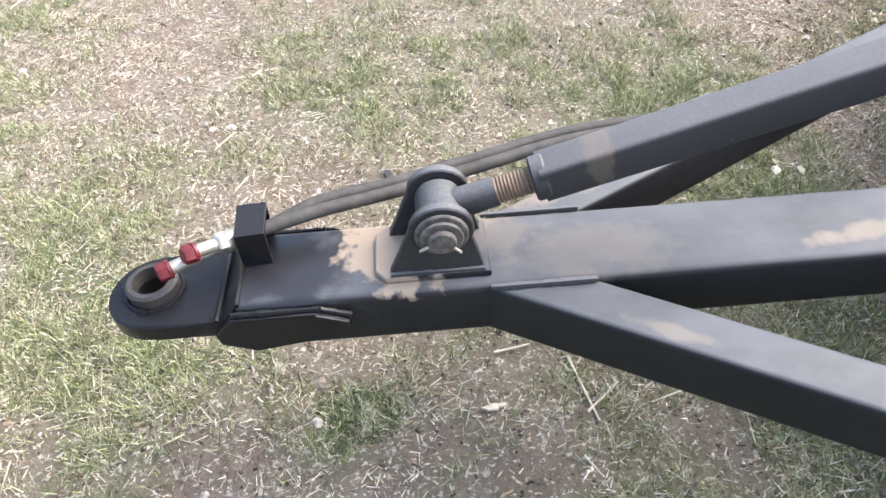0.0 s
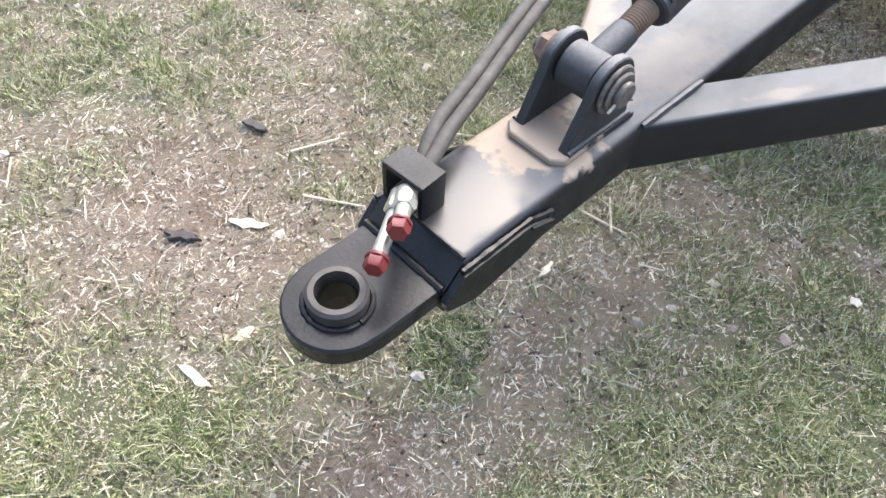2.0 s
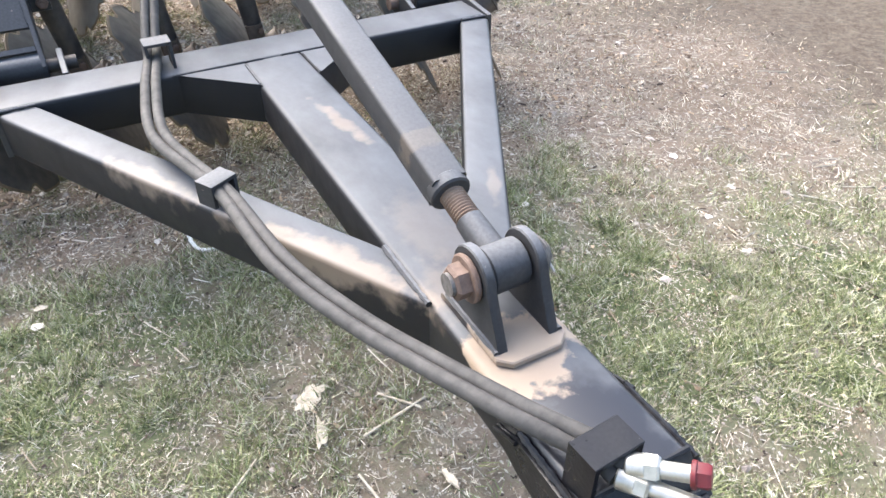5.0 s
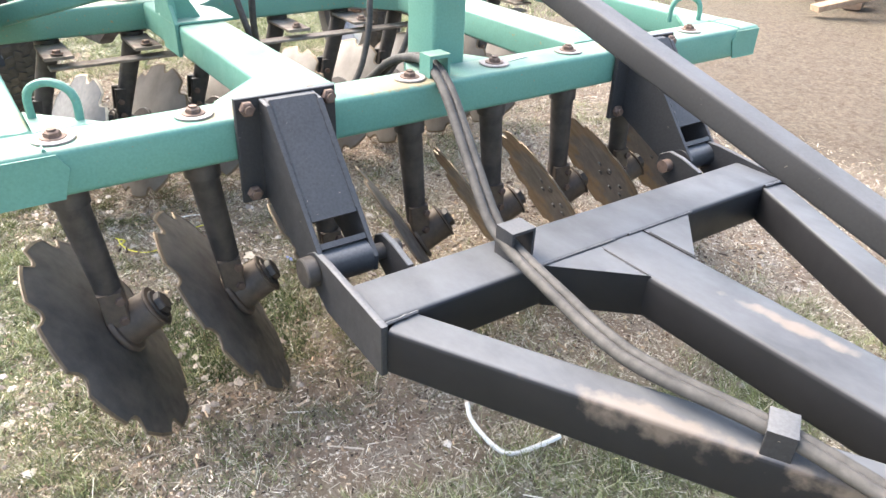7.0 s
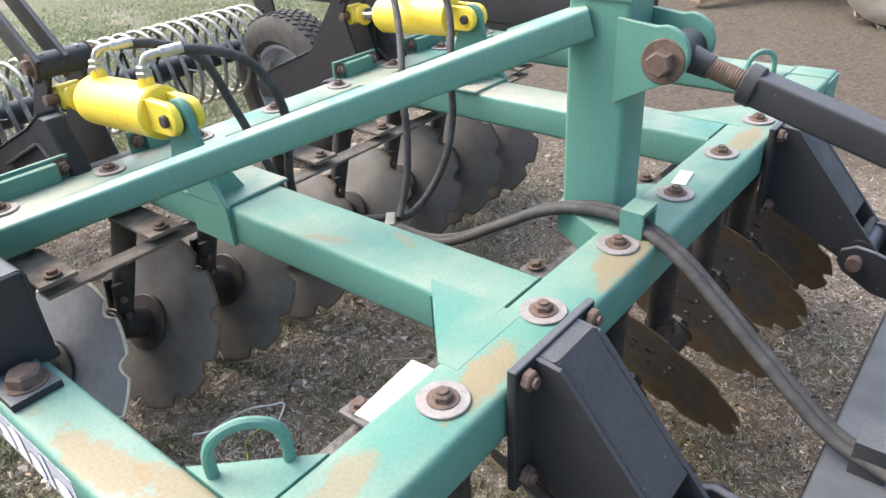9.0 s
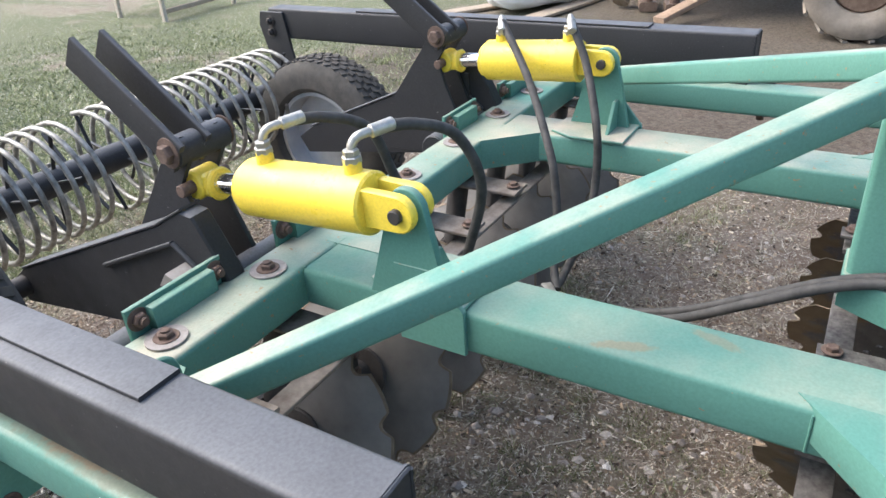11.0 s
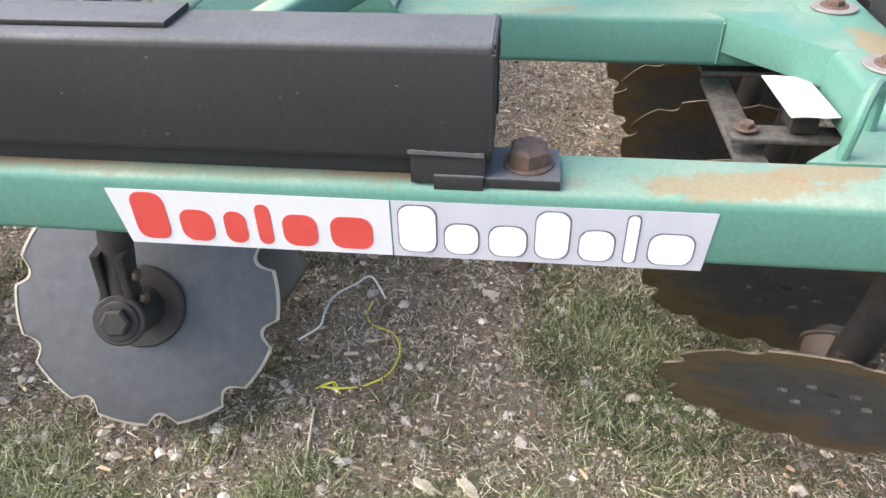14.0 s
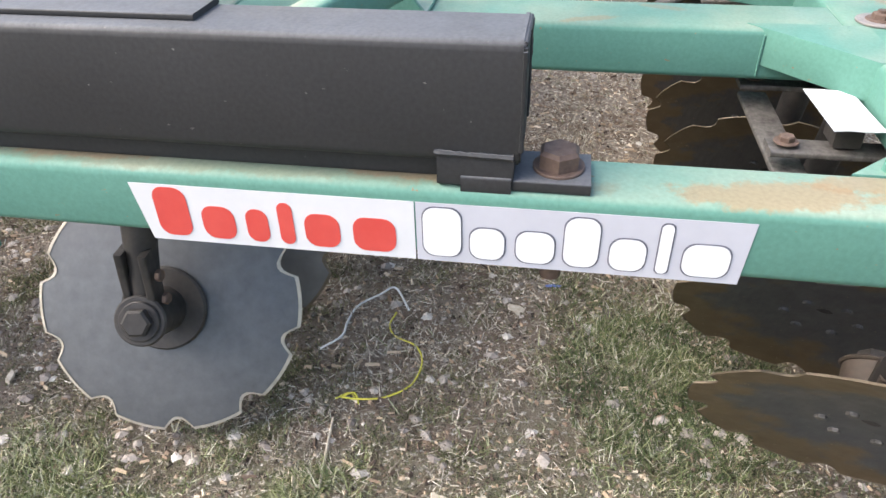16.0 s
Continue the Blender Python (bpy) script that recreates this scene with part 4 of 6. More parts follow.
for s in (-1, 1):
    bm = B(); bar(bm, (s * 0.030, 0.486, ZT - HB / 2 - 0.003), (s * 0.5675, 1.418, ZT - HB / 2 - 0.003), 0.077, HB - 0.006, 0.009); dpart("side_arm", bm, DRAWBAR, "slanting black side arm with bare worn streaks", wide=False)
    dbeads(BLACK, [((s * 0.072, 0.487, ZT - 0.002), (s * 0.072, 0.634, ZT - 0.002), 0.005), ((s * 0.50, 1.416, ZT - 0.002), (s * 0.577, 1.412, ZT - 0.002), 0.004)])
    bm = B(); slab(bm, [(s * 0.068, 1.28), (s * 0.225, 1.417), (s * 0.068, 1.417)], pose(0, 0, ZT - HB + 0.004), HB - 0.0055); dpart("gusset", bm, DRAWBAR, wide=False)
    dbeads(BLACK_WORN, [((s * 0.068, 1.285, ZT), (s * 0.068, 1.40, ZT), 0.0025), ((s * 0.225, 1.417, ZT), (s * 0.02, 1.417, ZT), 0.0025)])
    # hitch cheeks with their double ridge
    bm = B()
    slab(bm, [(0.100, 0.437), (0.128, 0.470), (0.250, 0.470), (0.290, 0.452), (0.286, 0.430), (0.246, 0.412), (0.150, 0.396), (0.104, 0.418)], yz(0.0715 if s > 0 else -0.0835), 0.012); dpart("hitch_cheek", bm, BLACK_GLOSS)
    dbeads(BLACK_GLOSS, [((s * 0.077, 0.13, 0.474), (s * 0.077, 0.252, 0.474), 0.0045), ((s * 0.078, 0.252, 0.473), (s * 0.078, 0.293, 0.457), 0.0045), ((s * 0.086, 0.245, 0.468), (s * 0.086, 0.288, 0.45), 0.0035)])
    # end plates that carry the hinge pins
    bm = B(); slab(bm, [(1.400, 0.385), (1.400, 0.490), (1.60, 0.511), (1.650, 0.511), (1.679, 0.492), (1.684, 0.462), (1.668, 0.438), (1.60, 0.398)], yz(0.5985 if s > 0 else -0.6125), 0.014); dpart("hinge_plate", bm, BLACK_WORN, wide=False)
    bm = B(); slab(bm, [(1.55, 0.39), (1.55, ZT), (1.61, 0.505), (1.650, 0.509), (1.679, 0.492), (1.684, 0.462), (1.668, 0.438), (1.60, 0.398)], yz(s * 0.452 - 0.007), 0.014); dpart("hinge_plate", bm, BLACK, wide=False)
    bm = B(); cyl(bm, (s * 0.63, 1.645, 0.472), (s * 0.42, 1.645, 0.472), 0.017, 20); cyl(bm, (s * 0.640, 1.645, 0.472), (s * 0.612, 1.645, 0.472), 0.038 if s > 0 else 0.031, 22, chamfer=0.003); dpart("hinge_pin", bm, RUST if s > 0 else DARK_IRON, "rusty hinge pin" if s > 0 else "", wide=False)
# hitch tongue with its bush
bm = B()
n_o = 48
def ray_out(a):
    """The tongue's outline in the direction a from the bush."""
    c, s_ = math.cos(a), math.sin(a)
    if s_ <= 0:
        return 0.068
    t = 0.146 / s_ if s_ > 1e-6 else 9.0
    return min(t, 0.0695 / abs(c) if abs(c) > 1e-6 else 9.0)
rings = []
for z, grow, inner in ((0.420, -0.003, False), (0.423, 0, False), (0.449, 0, False), (0.452, -0.003, False), (0.452, 0, True), (0.420, 0, True)):
    r_ = []
    for k in range(n_o):
        a = 2 * math.pi * k / n_o
        q = 0.026 if inner else ray_out(a) + grow
        r_.append((q * math.cos(a), 0.004 + q * math.sin(a), z))
    rings.append(r_)
rings.append(rings[0])
loft(bm, rings, caps=False)
bmesh.ops.remove_doubles(bm, verts=bm.verts[:], dist=1e-6)
dpart("hitch_tongue", bm, BLACK_GLOSS, "flat rounded hitch tongue, speckled black paint")
bm = B(); ring(bm, (0, 0.004, 0.386), (0, 0.004, 0.476), 0.0375, 0.0265, 40, 0.004); dpart("hitch_bush", bm, DARK_IRON, "worn steel bush round the hitch hole")
bm = B()
pipe(bm, [(0.041 * math.cos(0.13 * k), 0.004 + 0.041 * math.sin(0.13 * k), 0.453) for k in range(49)], 0.004, 6, 1, 0.5)
dpart("weld_bead", bm, BLACK_GLOSS)
dbeads(BLACK_GLOSS, [((-0.07, 0.104, 0.453), (0.07, 0.104, 0.453), 0.0045), ((-0.07, 0.139, ZT - 0.001), (0.07, 0.139, ZT - 0.001), 0.0035)])
# clevis for the top link
PZ, PY = 0.572, 0.425
bm = B(); slab(bm, [(-0.052, 0.345), (-0.036, 0.330), (0.036, 0.330), (0.052, 0.345), (0.052, 0.49), (-0.052, 0.49)], pose(0, 0, ZT - 0.001), 0.011); dpart("clevis_base", bm, DRAWBAR)
for s in (-1, 1):
    bm = B()
    slab(bm, [(0.350, ZT + 0.008), (0.482, ZT + 0.008), (0.468, 0.55)] + [(PY + 0.044 * math.cos(radians(a)), PZ + 0.044 * math.sin(radians(a))) for a in range(-20, 181, 20)], yz(0.031 if s > 0 else -0.045), 0.014); dpart("clevis_plate", bm, BLACK)
    dbeads(BLACK, [((s * 0.047, 0.352, ZT + 0.011), (s * 0.047, 0.482, ZT + 0.011), 0.004)])
bm = B(); cyl(bm, (-0.078, PY, PZ), (0.066, PY, PZ), 0.016, 20); ring(bm, (0.046, PY, PZ), (0.052, PY, PZ), 0.036, 0.012, 30, 0.002); ring(bm, (0.053, PY, PZ), (0.058, PY, PZ), 0.029, 0.012, 30, 0.002); cyl(bm, (0.058, PY, PZ), (0.067, PY, PZ), 0.019, 18, chamfer=0.002); dpart("clevis_pin", bm, IRON_GREY, "worn grey clevis pin with split pin")
bm = B(); ring(bm, (-0.046, PY, PZ), (-0.054, PY, PZ), 0.034, 0.012, 30, 0.002); hexhead(bm, (-0.054, PY, PZ), (-0.073, PY, PZ), 0.025); dpart("pin_nut", bm, RUST, "rust-brown nut and washer")
bm = B(); pipe(bm, [(0.063, PY - 0.03, PZ - 0.014), (0.063, PY, PZ), (0.063, PY + 0.024, PZ - 0.022)], 0.0022, 6, 3); dpart("split_pin", bm, ZINC)
# hose guides
def guide(cx, cy, z0, w, h, d, turn, mat):
    bm = B()
    slab(bm, [(-w / 2, 0), (-w / 2, h), (w / 2, h), (w / 2, 0), (w / 2 - 0.006, 0), (w / 2 - 0.006, h - 0.006), (-w / 2 + 0.006, h - 0.006), (-w / 2 + 0.006, 0)], pose(cx, cy, z0, 0, 0, turn) @ pose(0, d / 2, 0, 90, 0, 0), d, 0.001)
    dpart("hose_guide", bm, mat)
guide(-0.038, 0.158, ZT - 0.04, 0.066, 0.10, 0.042, 4, BLACK_GLOSS)
guide(-0.255, 0.893, ZT - 0.008, 0.054, 0.046, 0.040, 29, BLACK_WORN)
guide(-0.235, 1.482, ZT - 0.002, 0.058, 0.066, 0.05, 0, BLACK_WORN)

# ---- top link between drawbar and mast ----
E0 = AF @ Vector((0, PY * LONG, PZ))
E1 = Vector((MX, 1.955, 1.040))
dl = (E1 - E0).normalized()
LL = (E1 - E0).length
top_link = thing("top_link", axes(E0, E1), "black square-tube top link with threaded rod ends", "top link")
bm = B(); cyl(bm, (0, -0.029, 0), (0, 0.029, 0), 0.034, 28, chamfer=0.003); cyl(bm, (0.02, 0, 0), (0.085, 0, 0), 0.023, 20, 0.021); part("lower_eye", bm, BLACK_WORN, top_link, world=False)
bm = B()
loft(bm, [[(0.08 + 0.0025 * k, q * math.cos(2 * math.pi * i / 18), q * math.sin(2 * math.pi * i / 18)) for i in range(18)] for k, q in enumerate([0.0195, 0.0175] * 16)]); part("threaded_rod", bm, BROWN_STEEL, top_link, "rust-brown threaded rod", world=False)
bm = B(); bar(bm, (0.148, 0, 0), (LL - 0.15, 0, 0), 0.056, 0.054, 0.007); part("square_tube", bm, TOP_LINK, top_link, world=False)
bm = B(); ring(bm, (0.136, 0, 0), (0.158, 0, 0), 0.032, 0.0185, 28, 0.003); part("collar", bm, BLACK_WORN, top_link, world=False)
bm = B(); ring(bm, (LL - 0.154, 0, 0), (LL - 0.125, 0, 0), 0.036, 0.018, 28, 0.004); part("collar", bm, BLACK_WORN, top_link, world=False)
bm = B()
loft(bm, [[(LL - 0.13 + 0.0025 * k, q * math.cos(2 * math.pi * i / 18), q * math.sin(2 * math.pi * i / 18)) for i in range(18)] for k, q in enumerate([0.0195, 0.0175] * 14)]); part("threaded_rod", bm, BROWN_STEEL, top_link, "rust-brown threaded rod", world=False)
bm = B(); cyl(bm, (LL - 0.065, 0, 0), (LL - 0.02, 0, 0), 0.021, 20, 0.026); cyl(bm, (LL, -0.048, 0), (LL, 0.048, 0), 0.036, 28, chamfer=0.003); part("upper_eye", bm, BLACK_WORN, top_link, world=False)
bm = B(); cyl(bm, (0.53, 0.0268, 0.0), (0.53, 0.0275, 0.0), 0.010, 18); part("drilled_hole", bm, BLACK, top_link, world=False)
bm = B(); cyl(bm, (0.53, -0.0268, 0.0), (0.53, -0.0275, 0.0), 0.010, 18); part("drilled_hole", bm, BLACK, top_link, world=False)
bm = B(); cyl(bm, (LL, -0.075, 0), (LL, 0.085, 0), 0.016, 18); ring(bm, (LL, 0.064, 0), (LL, 0.070, 0), 0.040, 0.012, 30, 0.002); hexhead(bm, (LL, 0.070, 0), (LL, 0.094, 0), 0.024); hexhead(bm, (LL, -0.064, 0), (LL, -0.082, 0), 0.022); part("link_bolt", bm, RUST, top_link, "rusty bolt with washer", world=False)

# ---- hinge brackets between frame and drawbar ----
for x0, side in ((-0.608, -1), (0.497, 1)):
    hb = thing("hinge_bracket", pose(x0 + 0.11, 1.89, 0.65), "black welded hinge bracket bolted to the green beam", "bracket", "hinge brackets")
    xa, xb = x0, x0 + 0.222
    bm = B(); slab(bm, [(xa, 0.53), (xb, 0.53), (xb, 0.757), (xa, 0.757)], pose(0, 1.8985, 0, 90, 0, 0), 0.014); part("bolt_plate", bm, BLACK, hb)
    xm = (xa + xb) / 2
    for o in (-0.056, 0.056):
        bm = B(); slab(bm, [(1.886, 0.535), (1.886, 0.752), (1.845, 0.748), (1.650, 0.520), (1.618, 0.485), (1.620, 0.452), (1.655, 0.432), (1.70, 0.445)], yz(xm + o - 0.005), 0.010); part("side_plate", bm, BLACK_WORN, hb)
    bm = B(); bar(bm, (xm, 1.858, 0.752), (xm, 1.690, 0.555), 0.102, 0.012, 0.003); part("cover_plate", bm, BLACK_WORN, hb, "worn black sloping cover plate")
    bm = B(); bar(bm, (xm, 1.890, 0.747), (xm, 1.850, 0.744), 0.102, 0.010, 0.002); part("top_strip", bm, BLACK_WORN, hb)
    bm = B(); bar(bm, (xm, 1.660, 0.520), (xm, 1.652, 0.511), 0.102, 0.012, 0.003); part("cover_strip", bm, BLACK_WORN, hb)
    beads(hb, BLACK_WORN, [((xm - 0.05, 1.852, 0.752), (xm - 0.05, 1.693, 0.566), 0.003), ((xm + 0.05, 1.852, 0.752), (xm + 0.05, 1.693, 0.566), 0.003)], True)
    bm = B(); cyl(bm, (xm - 0.062, 1.652, 0.472), (xm + 0.062, 1.652, 0.472), 0.034, 26, chamfer=0.003); part("hinge_tube", bm, BLACK, hb)
    for bx in (xa + 0.022, xb - 0.020):
        for bz in (0.737, 0.553):
            bm = B(); bolt(bm, (bx, 1.884, bz), (0, -1, 0), 0.016, 0.013, False, 0.006); part("bolt", bm, RUST, hb)

# ---- black roller arm beams along the sides ----
for s, x in ((-1, -0.99), (1, 1.185)):
    y1 = 4.84
    t = mthing("roller_arm_beam", pose(x, 3.6, 0.74), "black painted box beam bolted on top of the side beam", "beam", "roller arm beams")
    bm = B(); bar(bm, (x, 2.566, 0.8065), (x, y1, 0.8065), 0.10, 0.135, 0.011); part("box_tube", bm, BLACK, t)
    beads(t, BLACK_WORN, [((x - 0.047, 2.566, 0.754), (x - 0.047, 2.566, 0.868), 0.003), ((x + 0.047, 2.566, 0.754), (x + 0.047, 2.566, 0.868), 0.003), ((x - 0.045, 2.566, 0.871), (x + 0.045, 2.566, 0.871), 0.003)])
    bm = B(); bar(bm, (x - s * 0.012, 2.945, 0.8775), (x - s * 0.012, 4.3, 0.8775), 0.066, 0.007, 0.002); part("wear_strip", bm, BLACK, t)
    bm = B()
    bar(bm, (x, 2.572, 0.8065), (x, 2.568, 0.8065), 0.103, 0.138, 0.011)
    part("end_cap", bm, BLACK, t)
    beads(t, BLACK, [((x + s * 0.05, 2.566, 0.757), (x + s * 0.05, 2.566, 0.865), 0.003)])
    bm = B(); bar(bm, (x, 2.573, 0.7305), (x, 2.662, 0.7325), 0.106, 0.040, 0.004); bar(bm, (x, 2.575, 0.716), (x, 2.634, 0.716), 0.112, 0.020, 0.003); part("shoe", bm, BLACK, t)
    beads(t, BLACK, [((x + s * 0.053, 2.574, 0.750), (x + s * 0.053, 2.665, 0.752), 0.0035)], True)
    bm = B(); bar(bm, (x + s * 0.016, 2.484, 0.7165), (x + s * 0.016, 2.575, 0.7165), 0.074, 0.013, 0.002); part("foot_plate", bm, BLACK, t)
    bm = B(); ring(bm, (x + s * 0.014, 2.522, 0.7225), (x + s * 0.014, 2.522, 0.7265), 0.031, 0.01, 30, 0.001); hexhead(bm, (x + s * 0.014, 2.522, 0.7265), (x + s * 0.014, 2.522, 0.7465), 0.026); part("foot_bolt", bm, RUST, t, "large rusty hexagon bolt")
    bm = B(); cyl(bm, (x + s * 0.014, 2.522, Z0 - 0.045), (x + s * 0.014, 2.522, Z0), 0.014, 16); hexhead(bm, (x + s * 0.014, 2.522, Z0 - 0.001), (x + s * 0.014, 2.522, Z0 - 0.024), 0.024); part("foot_nut", bm, RUST, t)
    # Added black filler stands in for the dark, shaded gap below the beam.
    bm = B(); bar(bm, (x - s * 0.006, 2.66, 0.727), (x - s * 0.006, 3.38, 0.727), 0.07, 0.034, 0.003); part("gap_filler", bm, BLACK, t)
    # drop arm to the roller
    bm = B(); slab(bm, [(y1 - 0.10, 0.86), (y1 + 0.045, 0.86), (y1 + 0.06, 0.80), (y1 - 0.04, 0.44), (y1 - 0.17, 0.44)], yz(x - s * 0.064), 0.014); part("drop_arm", bm, BLACK, t)
    for yy, zz in ((y1 - 0.02, 0.82), (y1 - 0.02, 0.77)):
        bm = B(); bolt(bm, (x - s * 0.066, yy, zz), (-s, 0, 0), 0.016, 0.014, True, 0.01); part("bolt", bm, DARK_IRON, t)

# ---- yellow hydraulic cylinders ----
for x in (-0.46, 0.575):
    t = mthing("hydraulic_cylinder", pose(x, 3.1, 0.8), "yellow hydraulic cylinder with bright chrome rod", "hydraulic cylinder", "hydraulic cylinders")
    ZA, ZB = 0.904, 0.868
    bm = B(); cyl(bm, (x, 2.975, ZA - 0.005), (x, 3.300, ZB + 0.012), 0.060, 36, chamfer=0.005); part("barrel", bm, YELLOW, t)
    bm = B(); cyl(bm, (x, 3.298, ZB + 0.012), (x, 3.316, ZB + 0.012), 0.050, 32, chamfer=0.003); part("gland", bm, YELLOW, t)
    for o in (-0.037, 0.017):
        bm = B()
        slab(bm, [(2.995, ZA - 0.036), (2.995, ZA + 0.036)] + [(2.90 + 0.036 * math.cos(radians(a)), ZA + 0.036 * math.sin(radians(a))) for a in range(90, 271, 20)], yz(x + o), 0.020, 0.003); part("ear", bm, YELLOW, t)
    bm = B(); cyl(bm, (x - 0.048, 2.90, ZA), (x + 0.048, 2.90, ZA), 0.014, 18, chamfer=0.002); part("ear_pin", bm, DARK_IRON, t)
    bm = B(); cyl(bm, (x, 3.31, ZB + 0.011), (x, 3.42, ZB + 0.002), 0.022, 26); part("rod", bm, CHROME, t, "bright chrome piston rod")
    bm = B(); cyl(bm, (x, 3.400, ZB + 0.002), (x, 3.425, ZB), 0.036, 26, 0.030, 0.004); bar(bm, (x, 3.415, ZB), (x, 3.455, ZB), 0.054, 0.050, 0.012); cyl(bm, (x - 0.032, 3.458, ZB), (x + 0.032, 3.458, ZB), 0.033, 26, chamfer=0.004); part("rod_eye", bm, YELLOW, t)
    bm = B(); cyl(bm, (x - 0.066, 3.458, ZB), (x + 0.066, 3.458, ZB), 0.014, 18, chamfer=0.002); part("rod_pin", bm, RUST, t)
    for y in (3.02, 3.25):
        zz = ZA + (ZB - ZA) * (y - 2.90) / 0.62
        bm = B(); cyl(bm, (x, y, zz + 0.045), (x, y, zz + 0.080), 0.019, 20, 0.017, 0.002); part("port_boss", bm, YELLOW, t)
        bm = B(); hexhead(bm, (x, y, zz + 0.076), (x, y, zz + 0.089), 0.019); hexhead(bm, (x, y, zz + 0.090), (x, y, zz + 0.101), 0.016); part("fitting", bm, ZINC, t)

# ---- wheel arms with lever plates ----
for s, cx in ((-1, -0.46), (1, 0.575)):
    t = mthing("wheel_carrier", pose(cx + s * 0.15, 3.360, 0.62), "black welded swing arm with triangular lever plates", "wheel carrier", "wheel carriers")
    xs0, xs1 = (cx - 0.35, cx + 0.23) if s < 0 else (cx - 0.23, cx + 0.35)
    bm = B(); cyl(bm, (xs0, 3.385, 0.655), (xs1, 3.385, 0.655), 0.045, 28, chamfer=0.004); part("pivot_tube", bm, BLACK, t)
    for o in (-0.052, 0.040):
        bm = B(); slab(bm, [(3.360, 0.62), (3.440, 0.80), (3.466, 0.88), (3.425, 0.935), (3.435, 0.985), (3.470, 0.985), (3.495, 0.95), (3.760, 0.62), (3.740, 0.56), (3.460, 0.56)], yz(cx + o), 0.012); part("lever_plate", bm, BLACK, t)
    bm = B(); cyl(bm, (cx - 0.072, 3.450, 0.955), (cx + 0.072, 3.450, 0.955), 0.032, 26, chamfer=0.004); part("lever_hub", bm, BLACK, t)
    for o in (-0.073, 0.073):
        bm = B(); bolt(bm, (cx + o, 3.450, 0.958), (1 if o > 0 else -1, 0, 0), 0.021, 0.016); part("bolt", bm, RUST, t)
    xa = cx + s * 0.085
    bm = B(); slab(bm, [(3.320, 0.60), (3.310, 0.72), (3.380, 0.845), (3.420, 0.85), (3.500, 0.803), (4.19, 0.537), (4.26, 0.49), (4.22, 0.43), (3.510, 0.52)], yz(xa - 0.025), 0.05, 0.005); part("arm_box", bm, BLACK, t)
    bm = B(); bar(bm, (xa - 0.030, 3.460, 0.772), (xa - 0.030, 3.750, 0.655), 0.012, 0.010, 0.003); bar(bm, (xa - 0.030, 3.460, 0.772), (xa - 0.030, 3.360, 0.70), 0.012, 0.008, 0.003); part("rib", bm, BLACK_WORN, t)
    bm = B(); bar(bm, (cx + s * 0.05, 3.420, 0.75), (xa, 3.420, 0.75), 0.02, 0.13, 0.004); part("web", bm, BLACK, t)
    bm = B(); slab(bm, [(3.320, 0.700), (3.460, 0.700), (3.430, 0.735)], yz(cx - s * 0.0 - 0.17 if s < 0 else cx + 0.08), 0.10, 0.001); part("stop_plate", bm, WASHER, t, "bare grey steel stop plate")
    bm = B(); bar(bm, (xa, 3.505, 0.805), (xa, 4.185, 0.543), 0.056, 0.006, 0.002); bar(bm, (xa, 3.410, 0.856), (xa, 3.510, 0.803), 0.056, 0.006, 0.002); part("top_flange", bm, BLACK_WORN, t, "worn grey top flange")
    bm = B(); cyl(bm, (xa, 4.2, 0.487), (cx + s * 0.36, 4.2, 0.487), 0.030, 20); part("stub_axle", bm, DARK_IRON, t)
    # raised lift links
    lk = mthing("lift_link", pose(cx, 3.450, 0.95), "pair of raised black flat bars on the lever", "lift link", "lift links")
    for o in (-0.074, -0.004):
        bm = B()
        d = Vector((0, 0.34, 0.245)).normalized()
        q = Vector((cx + o + 0.007, 3.430, 0.945))
        bar(bm, q, q + d * (0.335 if s < 0 else 0.5), 0.014, 0.074, 0.004, up=(0, -0.5, 0.8))
        part("link_bar", bm, BLACK, lk)

